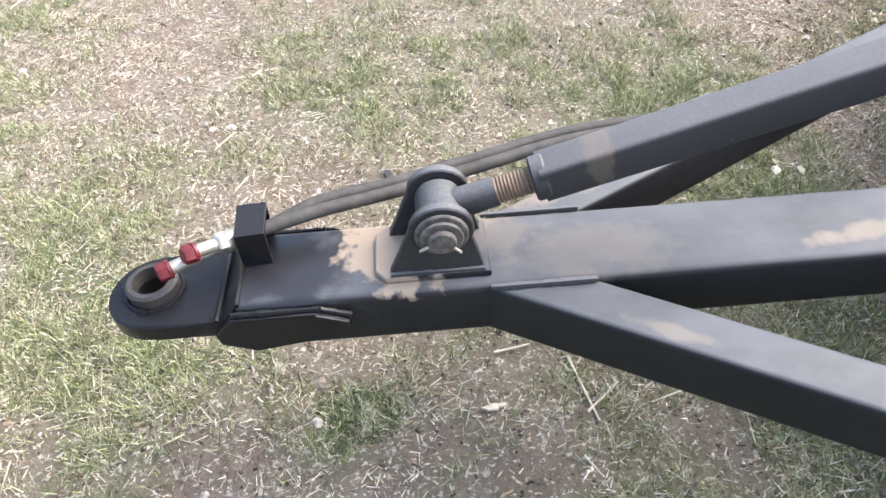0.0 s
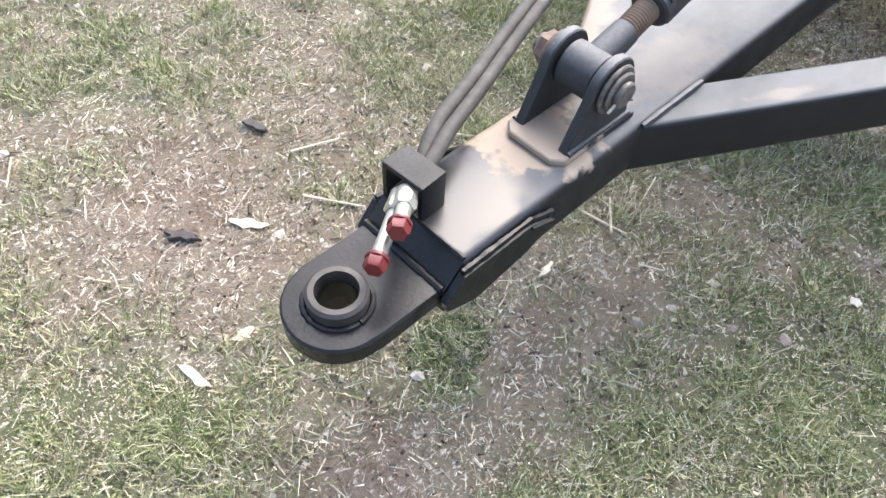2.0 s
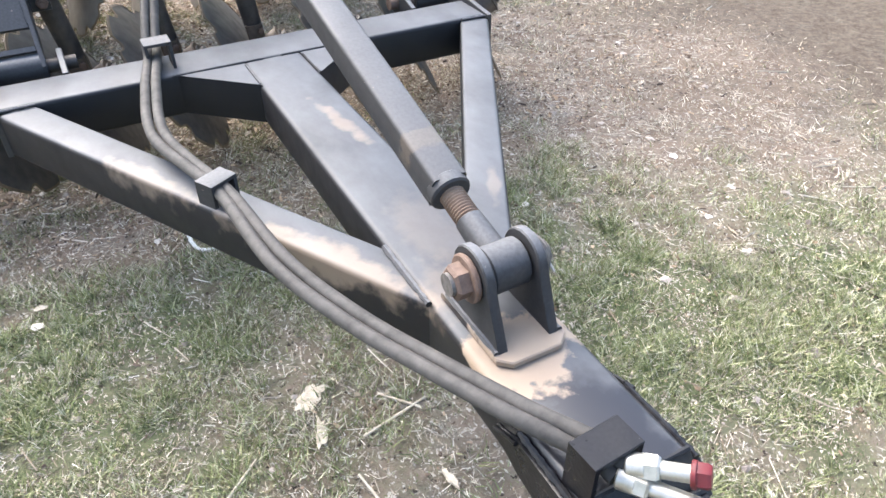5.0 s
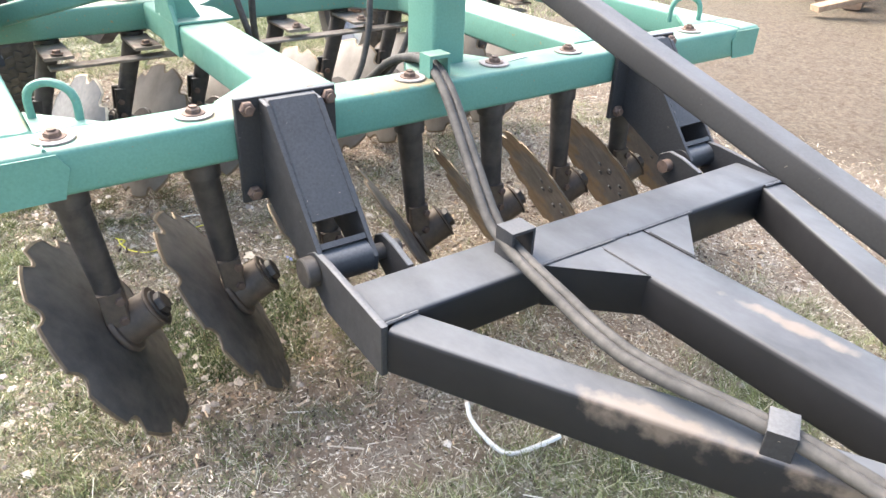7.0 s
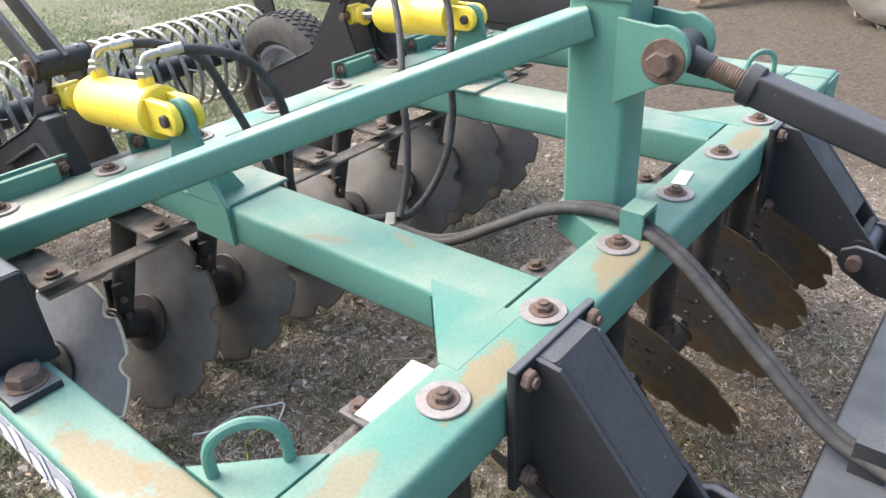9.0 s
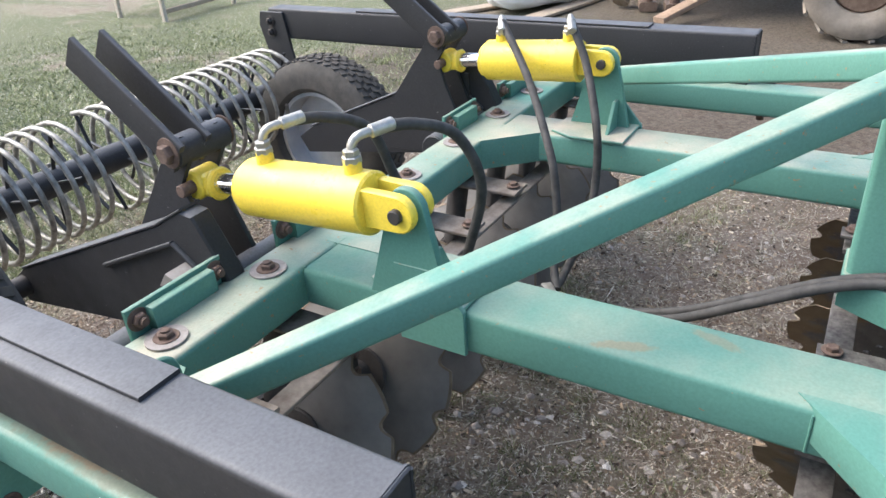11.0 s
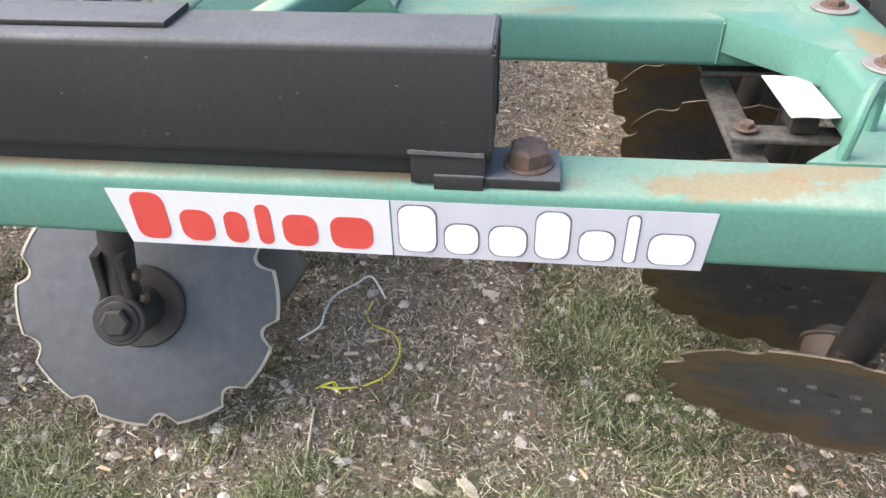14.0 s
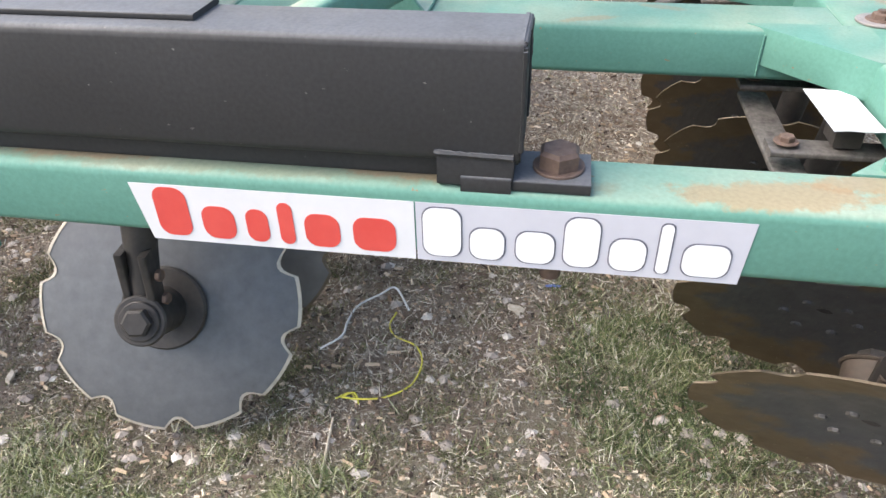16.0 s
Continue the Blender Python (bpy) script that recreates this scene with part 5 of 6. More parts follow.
# ---- transport wheels ----
def wheel(at, out):
    w = thing("wheel", pose(*at), "worn block-tread tyre on a silver steel rim", "wheel", "transport wheels")
    w.scale = (1.0, 1.07, 1.07)
    hw = 0.098
    prof = [(-hw * 0.72, 0.205), (-hw * 0.95, 0.225), (-hw, 0.265), (-hw * 0.93, 0.305), (-hw * 0.74, 0.327), (-hw * 0.35, 0.333), (hw * 0.35, 0.333), (hw * 0.74, 0.327), (hw * 0.93, 0.305), (hw, 0.265), (hw * 0.95, 0.225), (hw * 0.72, 0.205)]
    bm = B()
    rr = []
    for k in range(64):
        a = 2 * math.pi * k / 64
        rr.append([(x, q * math.cos(a), q * math.sin(a)) for x, q in prof])
    rr.append(rr[0])
    loft(bm, rr, caps=False)
    bmesh.ops.remove_doubles(bm, verts=bm.verts[:], dist=1e-6)
    tyre = part("tyre", bm, TYRE, w, world=False)
    bm = B()
    for k in range(52):
        a = 2 * math.pi * k / 52
        for j, x in enumerate((-0.060, -0.030, 0.0, 0.030, 0.060)):
            aa = a + (j % 2) * math.pi / 52
            m = Matrix.Rotation(aa, 4, "X") @ pose(x, 0, 0.334 if abs(x) < 0.05 else 0.328, 0, 0, 18 if j % 2 else -18)
            slab(bm, [(-0.014, -0.011), (0.014, -0.011), (0.014, 0.011), (-0.014, 0.011)], m, 0.0055, 0.001)
    part("tread", bm, TYRE, tyre, world=False)
    bm = B()
    rr = []
    rim = [(-0.068 * out, 0.207), (0.060 * out, 0.207), (0.068 * out, 0.213), (0.071 * out, 0.206), (0.055 * out, 0.19), (0.03 * out, 0.175), (0.012 * out, 0.11), (0.03 * out, 0.07), (0.03 * out, 0.01), (0.015 * out, 0.01), (0.0, 0.11), (0.012 * out, 0.18), (-0.068 * out, 0.19)]
    for k in range(48):
        a = 2 * math.pi * k / 48
        rr.append([(x, q * math.cos(a), q * math.sin(a)) for x, q in rim])
    rr.append(rr[0])
    loft(bm, rr, caps=False)
    bmesh.ops.remove_doubles(bm, verts=bm.verts[:], dist=1e-6)
    r_ = part("rim", bm, RIM, w, world=False)
    for k in range(5):
        a = 2 * math.pi * k / 5
        bm = B(); hexhead(bm, (0.03 * out, 0.05 * math.cos(a), 0.05 * math.sin(a)), (0.046 * out, 0.05 * math.cos(a), 0.05 * math.sin(a)), 0.011); part("wheel_nut", bm, RUST, r_, world=False)
    bm = B(); cyl(bm, (-0.06 * out, 0, 0), (0.06 * out, 0, 0), 0.032, 22, chamfer=0.005); part("hub_cap", bm, RUST, r_, world=False)
    return w


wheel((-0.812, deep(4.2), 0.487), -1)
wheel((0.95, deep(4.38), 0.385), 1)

# ---- spring roller ----
RX0, RX1, RY, RZ = -0.92, 1.11, 4.585, 0.52
roller = mthing("spring_roller", pose(0.1, RY, RZ), "black roller shaft wound with worn spring-steel coils", "roller", short=False)
bm = B(); cyl(bm, (RX0, RY, RZ), (RX1, RY, RZ), 0.050, 32, chamfer=0.004); part("shaft", bm, BLACK, roller)
for c0, c1, phase in ((RX0 + 0.05, -0.02, 0.0), (0.06, RX1 - 0.05, 1.2)):
    n = 15
    bm = B()
    line = []
    for k in range(n * 22 + 1):
        a = 2 * math.pi * k / 22 + phase
        line.append((c0 + (c1 - c0) * k / (n * 22), RY + 0.196 * math.cos(a), RZ + 0.196 * math.sin(a)))
    pipe(bm, line, 0.0095, 8, 1)
    part("coil", bm, SPRING, roller, "worn bright spring coil", angle=60)
    for k in range(n):
        a = 2 * math.pi * (k * 0.33) + phase
        x = c0 + (c1 - c0) * (k + 0.33 * k % 1) / n
        for o in (0.0, math.pi):
            bm = B()
            bar(bm, (x, RY + 0.05 * math.cos(a + o), RZ + 0.05 * math.sin(a + o)), (x + 0.01, RY + 0.192 * math.cos(a + o), RZ + 0.192 * math.sin(a + o)), 0.006, 0.014, 0.002, up=(1, 0, 0))
            part("coil_spoke", bm, BLACK, roller)

# ---- hoses ----
def hose(name, pts, label, r=0.0108, group="hydraulic hoses"):
    p0 = Vector(pts[len(pts) // 2])
    h = thing(name, pose(*p0), label, "hose", group)
    bm = B(); pipe(bm, pts, r, 12, 8); part("rubber_tube", bm, HOSE, h, angle=80)
    return h


def coupler(h, a, b, mat, cap=None):
    a, b = Vector(a), Vector(b)
    d = (b - a).normalized()
    bm = B(); cyl(bm, a, a + d * 0.022, 0.0145, 18, chamfer=0.002); hexhead(bm, a + d * 0.020, a + d * 0.036, 0.0155); cyl(bm, a + d * 0.034, b, 0.0098, 16); part("coupling", bm, mat, h, "bright metal coupling")
    if cap:
        bm = B(); hexhead(bm, b - d * 0.006, b + d * 0.012, 0.0145); ring(bm, b - d * 0.008, b - d * 0.002, 0.0152, 0.008, 18, 0.001); part("dust_cap", bm, cap, h, "dark red dust cap")


A = lambda x, y, z: AF @ Vector((x * WIDE, y * LONG, z))
for k, o in enumerate((0.0, 0.021)):
    zt = 0.525 - 0.012 * k
    pts = [A(-0.026 - o * 0.6, 0.135, zt), A(-0.034 - o * 0.6, 0.17, zt + 0.002), A(-0.072 - o, 0.25, 0.520), A(-0.115 - o, 0.36, 0.508), A(-0.166 - o, 0.49, 0.50), A(-0.215 - o, 0.65, 0.502), A(-0.240 - o * 0.7, 0.85, 0.506), A(-0.258 - o * 0.7, 0.93, 0.508), A(-0.295 - o, 1.12, 0.505), A(-0.272 - o, 1.32, 0.510), A(-0.240 - o * 0.9, 1.48, 0.512),
           A(-0.224 - o, 1.56, 0.535), Vector((-0.145 - o, 1.70, 0.615)), Vector((-0.10 - o, 1.85, 0.705)), Vector((-0.068 - o * 0.9, 1.965, 0.737)), Vector((-0.055 - o, 2.06, 0.735)), Vector((-0.052 - o, 2.17, 0.70)), Vector((-0.035 - o * 1.2, 2.30, 0.62)), Vector((-0.005 - o * 1.6, 2.45, 0.525)), Vector((0.04 - o, 2.60, 0.455)), Vector((0.08 - o * 0.5, 2.75, 0.425))]
    h = hose("hydraulic_hose", pts, "dusty black hydraulic hose led along the drawbar")
    if k == 0:
        coupler(h, A(-0.026, 0.137, zt), A(0.018, 0.084, 0.543), ZINC, RED_CAP)
    else:
        coupler(h, A(-0.036, 0.137, zt), A(0.0246, 0.044, 0.519), ZINC, RED_CAP)
junction = Vector((0.09, 2.79, 0.42))
for x, dx in ((-0.46, 0.0), (0.575, 0.0)):
    for k, y in enumerate((3.02, 3.25)):
        if x < 0:
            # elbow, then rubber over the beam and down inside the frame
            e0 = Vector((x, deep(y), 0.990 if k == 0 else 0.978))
            pts_e = [e0, e0 + Vector((0, 0, 0.014)), e0 + Vector((0.012, -0.008, 0.029)), e0 + Vector((0.052, -0.026, 0.033))]
            pts = [pts_e[-1] - Vector((0.012, -0.008, 0)), e0 + Vector((0.13, -0.055, 0.020)), e0 + Vector((0.215, -0.095, -0.03)), e0 + Vector((0.265, -0.115, -0.16)), Vector((-0.165, 2.90 + 0.06 * k, 0.62)), Vector((-0.10, 2.93 + 0.03 * k, 0.47)), junction + Vector((-0.01 * k, 0.03, 0.01))]
        else:
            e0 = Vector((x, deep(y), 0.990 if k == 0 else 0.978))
            pts_e = [e0, e0 + Vector((0, 0, 0.025)), e0 + Vector((-0.012, -0.006, 0.045)), e0 + Vector((-0.035, -0.018, 0.03))]
            hang = [Vector((0.50, 2.87, 0.92)), Vector((0.405, 2.80, 0.78)), Vector((0.395, 2.79, 0.66)), Vector((0.355, 2.79, 0.54)), Vector((0.29, 2.81, 0.44)), Vector((0.19, 2.81, 0.40))] if k == 0 else [Vector((0.42, 3.01, 0.89)), Vector((0.275, 2.88, 0.74)), Vector((0.248, 2.85, 0.64)), Vector((0.215, 2.83, 0.53)), Vector((0.175, 2.82, 0.45))]
            pts = [pts_e[-1] + Vector((0.006, 0.003, 0.006))] + hang + [junction + Vector((0.03, 0.02 - 0.02 * k, 0))]
        h = hose("hydraulic_hose", pts, "black hydraulic hose curving down from the yellow cylinder", 0.0115)
        bm = B(); pipe(bm, pts_e, 0.0088, 12, 6); cyl(bm, pts_e[-1] - (pts_e[-1] - pts_e[-2]).normalized() * 0.02, pts_e[-1] + (pts_e[-1] - pts_e[-2]).normalized() * 0.03, 0.0125, 16, chamfer=0.002); part("elbow_fitting", bm, ZINC, h, "zinc-plated elbow fitting")
jb = thing("hose_junction", pose(*junction), "small steel junction where the hoses meet", "fitting")
bm = B(); bar(bm, junction - Vector((0.03, 0.02, 0)), junction + Vector((0.03, 0.03, 0)), 0.03, 0.03, 0.004); part("block", bm, ZINC, jb)


# ---- litter on the ground: what nobody could count ----
def stuff(name, verts, faces, material, label, category):
    me = bpy.data.meshes.new(name)
    me.from_pydata(verts.tolist(), [], faces)
    me.materials.append(material)
    me.update()
    ob = new(name, me)
    return tagged(ob, label, category, kind="stuff")


def island(name, stops, rough=0.8, spec=0.3):
    """A material whose pieces differ from one another."""
    m, nt, b = nodes_of(name)
    g = nt.nodes.new("ShaderNodeNewGeometry")
    col = ramp(nt, g.outputs["Random Per Island"], stops)
    col = mix(nt, 1.0, col, ramp(nt, noise_of(nt, 220, 3), [(0.3, (0.8, 0.8, 0.8)), (0.7, (1.15, 1.15, 1.15))]), "MULTIPLY")
    nt.links.new(col, b.inputs["Base Color"])
    b.inputs["Roughness"].default_value, b.inputs["Specular IOR Level"].default_value = rough, spec
    return m


GRASS = island("grass_blade", [(0.0, (0.075, 0.095, 0.036)), (0.35, (0.18, 0.21, 0.085)), (0.7, (0.34, 0.36, 0.185)), (0.92, (0.50, 0.50, 0.33)), (1.0, (0.66, 0.64, 0.52))])
STRAW = island("straw", [(0.0, (0.14, 0.112, 0.084)), (0.4, (0.34, 0.285, 0.215)), (0.75, (0.58, 0.51, 0.405)), (1.0, (0.84, 0.79, 0.68))])
CHIP = island("wood_chip", [(0.0, (0.06, 0.044, 0.034)), (0.35, (0.195, 0.138, 0.10)), (0.65, (0.385, 0.28, 0.19)), (0.85, (0.53, 0.415, 0.29)), (1.0, (0.78, 0.69, 0.55))])
STONE = island("pebble", [(0.0, (0.18, 0.15, 0.13)), (0.4, (0.34, 0.295, 0.255)), (0.8, (0.45, 0.395, 0.34)), (1.0, (0.66, 0.61, 0.55))])
GRASS_DARK = island("fresh_grass", [(0.0, (0.025, 0.04, 0.014)), (0.5, (0.07, 0.10, 0.036)), (1.0, (0.17, 0.20, 0.09))])
WOOD = metal("grey_weathered_wood", (0.26, 0.20, 0.14), (0.42, 0.35, 0.26), 0.85, 0.0, 30, 51.0, 0.4)
BONE = metal("pale_dry_wood", (0.36, 0.30, 0.22), (0.60, 0.54, 0.44), 0.8, 0.0, 60, 53.0, 0.4)
STRING = metal("white_string", (0.62, 0.62, 0.60), (0.75, 0.75, 0.73), 0.8, 0.0, 90, 55.0, 0.3)
TWINE = metal("yellow_twine", (0.55, 0.50, 0.06), (0.68, 0.62, 0.10), 0.7, 0.0, 90, 57.0, 0.3)
SACK = metal("white_sack", (0.68, 0.68, 0.68), (0.78, 0.78, 0.78), 0.7, 0.0, 14, 59.0, 0.3)

rng = np.random.default_rng(7)


# a table of the yard: how grassy and how high the ground is, every 4 cm
TX, TY, STEP = -3.0, -2.2, 0.04
GRASSY = np.array([[grassy(TX + STEP * i, TY + STEP * j) for j in range(330)] for i in range(200)])
HEIGHT = np.array([[lie(TX + STEP * i, TY + STEP * j) for j in range(330)] for i in range(200)])


def table(t, x, y):
    u, v = (x - TX) / STEP, (y - TY) / STEP
    i, j = np.clip(u.astype(int), 0, 198), np.clip(v.astype(int), 0, 328)
    u, v = u - i, v - j
    return (t[i, j] * (1 - u) + t[i + 1, j] * u) * (1 - v) + (t[i, j + 1] * (1 - u) + t[i + 1, j + 1] * u) * v


def places(n, x0, x1, y0, y1, weight):
    out, have = [], 0
    while have < n:
        x, y = rng.uniform(x0, x1, n), rng.uniform(y0, y1, n)
        keep = rng.random(n) < weight(x, y)
        out.append(np.stack([x[keep], y[keep], table(HEIGHT, x[keep], y[keep])], 1))
        have += int(keep.sum())
    return np.concatenate(out)[:n]


def near(x, y):
    """Litter thins out away from where one walks."""
    return np.clip((x + 2.7) / 0.7, 0, 1) * np.clip((2.5 - x) / 1.6, 0.0, 1) * np.clip((y + 1.8) / 0.7, 0, 1) * np.clip((6.4 - y) / 2.0, 0, 1)


LATTICE = rng.random((256, 256))


def cloudy(x, y, k):
    """Smooth random tone, 0 to 1, with k cells a metre."""
    u, v = x * k + 500.0, y * k + 500.0
    i, j = u.astype(int), v.astype(int)
    u, v = u - i, v - j
    u, v = u * u * (3 - 2 * u), v * v * (3 - 2 * v)
    i0, i1, j0, j1 = i % 256, (i + 1) % 256, j % 256, (j + 1) % 256
    return (LATTICE[i0, j0] * (1 - u) + LATTICE[i1, j0] * u) * (1 - v) + (LATTICE[i0, j1] * (1 - u) + LATTICE[i1, j1] * u) * v


def tufty(x, y):
    """Clumps a hand wide and tufts within them."""
    return 0.55 * cloudy(x, y, 11.0) + 0.45 * cloudy(x + 7.3, y - 3.1, 27.0)


def rise(t, lo, hi):
    t = np.clip((t - lo) / (hi - lo), 0, 1)
    return t * t * (3 - 2 * t)


# grass: fresh green in patches, dry and pale between them
def blades(name, p, height, width, material, label):
    n = len(p)
    a, h, w, ln = rng.uniform(0, 2 * math.pi, n), rng.uniform(*height, n), rng.uniform(*width, n), rng.uniform(0.5, 2.4, n)
    h = h * (0.55 + 1.5 * rise(tufty(p[:, 0], p[:, 1]), 0.3, 0.75))
    da = np.stack([np.cos(a), np.sin(a), 0 * a], 1)
    lean = rng.uniform(0, 2 * math.pi, n)
    dl_ = np.stack([np.cos(lean), np.sin(lean), 0 * lean], 1)
    v = np.empty((n, 3, 3))
    v[:, 0] = p - da * w[:, None]
    v[:, 1] = p + da * w[:, None]
    v[:, 2] = p + dl_ * (h * ln * 0.7)[:, None] + np.array([0, 0, 1.0]) * h[:, None]
    stuff(name, v.reshape(-1, 3), [(3 * i, 3 * i + 1, 3 * i + 2) for i in range(n)], material, label, "grass")


blades("grass", places(340000, -2.7, 4.2, -1.8, 6.4, lambda x, y: (0.01 + 0.99 * table(GRASSY, x, y) ** 1.5 * (0.06 + 0.94 * rise(tufty(x, y) + 0.22 * table(GRASSY, x, y), 0.44, 0.70))) * near(x, y)), (0.005, 0.019), (0.0008, 0.0019), GRASS, "short thin green grass in patches")
blades("dry_grass", places(420000, -2.7, 4.2, -1.8, 6.4, lambda x, y: (0.4 + 0.6 * table(GRASSY, x, y)) * (0.12 + 0.88 * rise(tufty(x + 3.7, y + 1.9), 0.38, 0.66)) * near(x, y)), (0.003, 0.013), (0.0008, 0.0019), STRAW, "dried trodden grass blades")
MOSS = island("low_grass_leaf", [(0.0, (0.05, 0.058, 0.022)), (0.4, (0.13, 0.138, 0.058)), (0.8, (0.27, 0.262, 0.135)), (1.0, (0.46, 0.42, 0.27))])


def lowly(x, y):
    """Low creeping grass beside the machine, thin where the soil is trodden bare under it."""
    bare = np.exp(-((x + 0.45) / 0.28) ** 2 - ((y - 2.72) / 0.40) ** 2)
    return (0.10 + 0.90 * rise(tufty(x + 1.3, y - 2.2), 0.36, 0.60)) * np.clip(1.0 - 0.9 * bare, 0, 1) * np.clip((0.5 - x) / 0.8, 0, 1) * np.clip((x + 1.9) / 0.3, 0, 1) * np.clip((4.3 - y) / 0.5, 0, 1) * np.clip((y - 1.6) / 0.3, 0, 1)


blades("low_grass", places(190000, -1.9, 0.5, 1.6, 4.3, lowly), (0.002, 0.008), (0.0009, 0.0019), MOSS, "low olive creeping grass between bits of straw")
blades("lawn", places(70000, -1.2, 4.8, 4.9, 10.4, lambda x, y: (0.02 + 0.98 * table(GRASSY, x, y) ** 2) * np.clip((10.4 - y) / 3.0, 0, 1) * np.clip((4.8 - x) / 1.5, 0, 1)), (0.008, 0.026), (0.002, 0.005), GRASS, "thin green grass behind the roller")


def broad(x, y):
    return near(x, y) * np.where(y > 1.6, 1.0, 0.12)


# taller tufts, some by the discs and under the hitch
p = []
for cx, cy, r, k in ((0.019, 0.203, 0.07, 500), (-0.594, 2.212, 0.24, 7000), (-0.378, 2.336, 0.16, 700), (-1.050, 1.750, 0.25, 700), (-0.895, 2.044, 0.2, 500), (-1.206, 2.554, 0.2, 500), (-0.610, 0.412, 0.3, 500)):
    for _ in range(k):
        t, q = rng.uniform(0, 2 * math.pi), r * math.sqrt(rng.random())
        x, y = cx + q * math.cos(t), cy + q * math.sin(t)
        p.append((x, y, lie(x, y)))
p = np.array(p)
n = len(p)
a, h, w, ln = rng.uniform(0, 2 * math.pi, n), rng.uniform(0.006, 0.022, n), rng.uniform(0.0009, 0.0018, n), rng.uniform(0.3, 1.6, n)
da, lean = np.stack([np.cos(a), np.sin(a), 0 * a], 1), rng.uniform(0, 2 * math.pi, n)
dl_ = np.stack([np.cos(lean), np.sin(lean), 0 * lean], 1)
v = np.empty((n, 3, 3))
v[:, 0], v[:, 1] = p - da * w[:, None], p + da * w[:, None]
v[:, 2] = p + dl_ * (h * ln * 0.7)[:, None] + np.array([0, 0, 1.0]) * h[:, None]
stuff("grass_tufts", v.reshape(-1, 3), [(3 * i, 3 * i + 1, 3 * i + 2) for i in range(n)], GRASS_DARK, "tufts of fresh green grass", "grass")


def slivers(name, p, length, width, height, material, label, category):
    """Long flat pieces lying about: each a low wedge of six corners."""
    n = len(p)
    L, W, H = rng.uniform(*length, n), rng.uniform(*width, n), rng.uniform(*height, n)
    L = length[0] + (L - length[0]) * rng.random(n)
    a = rng.uniform(0, 2 * math.pi, n)
    u, s_ = np.stack([np.cos(a), np.sin(a), rng.uniform(-0.12, 0.12, n)], 1), np.stack([-np.sin(a), np.cos(a), 0 * a], 1)
    v = np.empty((n, 6, 3))
    up_ = np.array([0, 0, 1.0])
    base = p + up_ * (H * 0.3)[:, None]
    v[:, 0], v[:, 1], v[:, 2] = base - u * (L / 2)[:, None] - s_ * (W / 2)[:, None], base - u * (L / 2)[:, None] + s_ * (W / 2)[:, None], base - u * (L * 0.46)[:, None] + up_ * H[:, None]
    v[:, 3], v[:, 4], v[:, 5] = base + u * (L / 2)[:, None] - s_ * (W * 0.35)[:, None], base + u * (L / 2)[:, None] + s_ * (W * 0.35)[:, None], base + u * (L * 0.44)[:, None] + up_ * H[:, None]
    f = []
    for i in range(n):
        o = 6 * i
        f += [(o, o + 2, o + 1), (o + 3, o + 4, o + 5), (o, o + 3, o + 5, o + 2), (o + 1, o + 2, o + 5, o + 4), (o, o + 1, o + 4, o + 3)]
    return stuff(name, v.reshape(-1, 3), f, material, label, category)


slivers("straw_litter", places(105000, -2.7, 4.2, -1.8, 6.2, lambda x, y: near(x, y) * (0.15 + 0.85 * rise(tufty(x - 5.1, y), 0.35, 0.65))), (0.006, 0.055), (0.0009, 0.0028), (0.0008, 0.002), STRAW, "short bits of dry straw strewn over the soil", "straw")
slivers("straw_stalks", places(650, -2.4, 3.4, -1.4, 5.0, near), (0.05, 0.19), (0.002, 0.005), (0.002, 0.004), STRAW, "longer dry straw stalks", "straw")
slivers("wood_chips", places(30000, -2.7, 4.2, -1.8, 6.2, lambda x, y: near(x, y) * np.where(y > 1.5, 1.0, 0.25)), (0.004, 0.019), (0.002, 0.007), (0.0015, 0.005), CHIP, "small brown and pale wood chips", "wood chips")


slivers("bark_chips", places(4500, -2.7, 3.4, -1.8, 6.0, broad), (0.010, 0.040), (0.004, 0.012), (0.003, 0.008), CHIP, "larger flat wood and bark chips", "wood chips")


def pebbles(name, p, size, material, label):
    n = len(p)
    octa = np.array([(1, 0, 0), (0, 1, 0), (-1, 0, 0), (0, -1, 0), (0, 0, 1), (0, 0, -1), (0.6, 0.6, 0.5), (-0.6, 0.6, 0.45), (-0.6, -0.6, 0.5), (0.6, -0.6, 0.45)], float)
    tri = [(0, 6, 4), (6, 1, 4), (1, 7, 4), (7, 2, 4), (2, 8, 4), (8, 3, 4), (3, 9, 4), (9, 0, 4), (0, 1, 6), (1, 2, 7), (2, 3, 8), (3, 0, 9), (1, 0, 5), (2, 1, 5), (3, 2, 5), (0, 3, 5)]
    S = (size[0] + (size[1] - size[0]) * rng.random(n) ** 2.5)[:, None, None] * rng.uniform(0.65, 1.25, (n, 10, 3)) * np.array([1, 0.8, 0.55])
    a = rng.uniform(0, 2 * math.pi, n)
    v = octa[None] * S
    c, s_ = np.cos(a)[:, None], np.sin(a)[:, None]
    v = np.stack([v[..., 0] * c - v[..., 1] * s_, v[..., 0] * s_ + v[..., 1] * c, v[..., 2]], -1) + p[:, None]
    return stuff(name, v.reshape(-1, 3), [tuple(10 * i + j for j in t) for i in range(n) for t in tri], material, label, "stones")


pebbles("gravel", places(5200, -2.6, -0.6, 2.9, 6.0, lambda x, y: np.where((x < -0.95) & (y > 3.3), 1.0, 0.12)), (0.004, 0.018), STONE, "grey gravel and small stones")
pebbles("soil_crumbs", places(20000, -2.7, 4.0, -1.8, 6.0, lambda x, y: near(x, y) * np.where(y > 1.5, 1.0, 0.08)), (0.002, 0.008), CHIP, "crumbs of soil and bark")
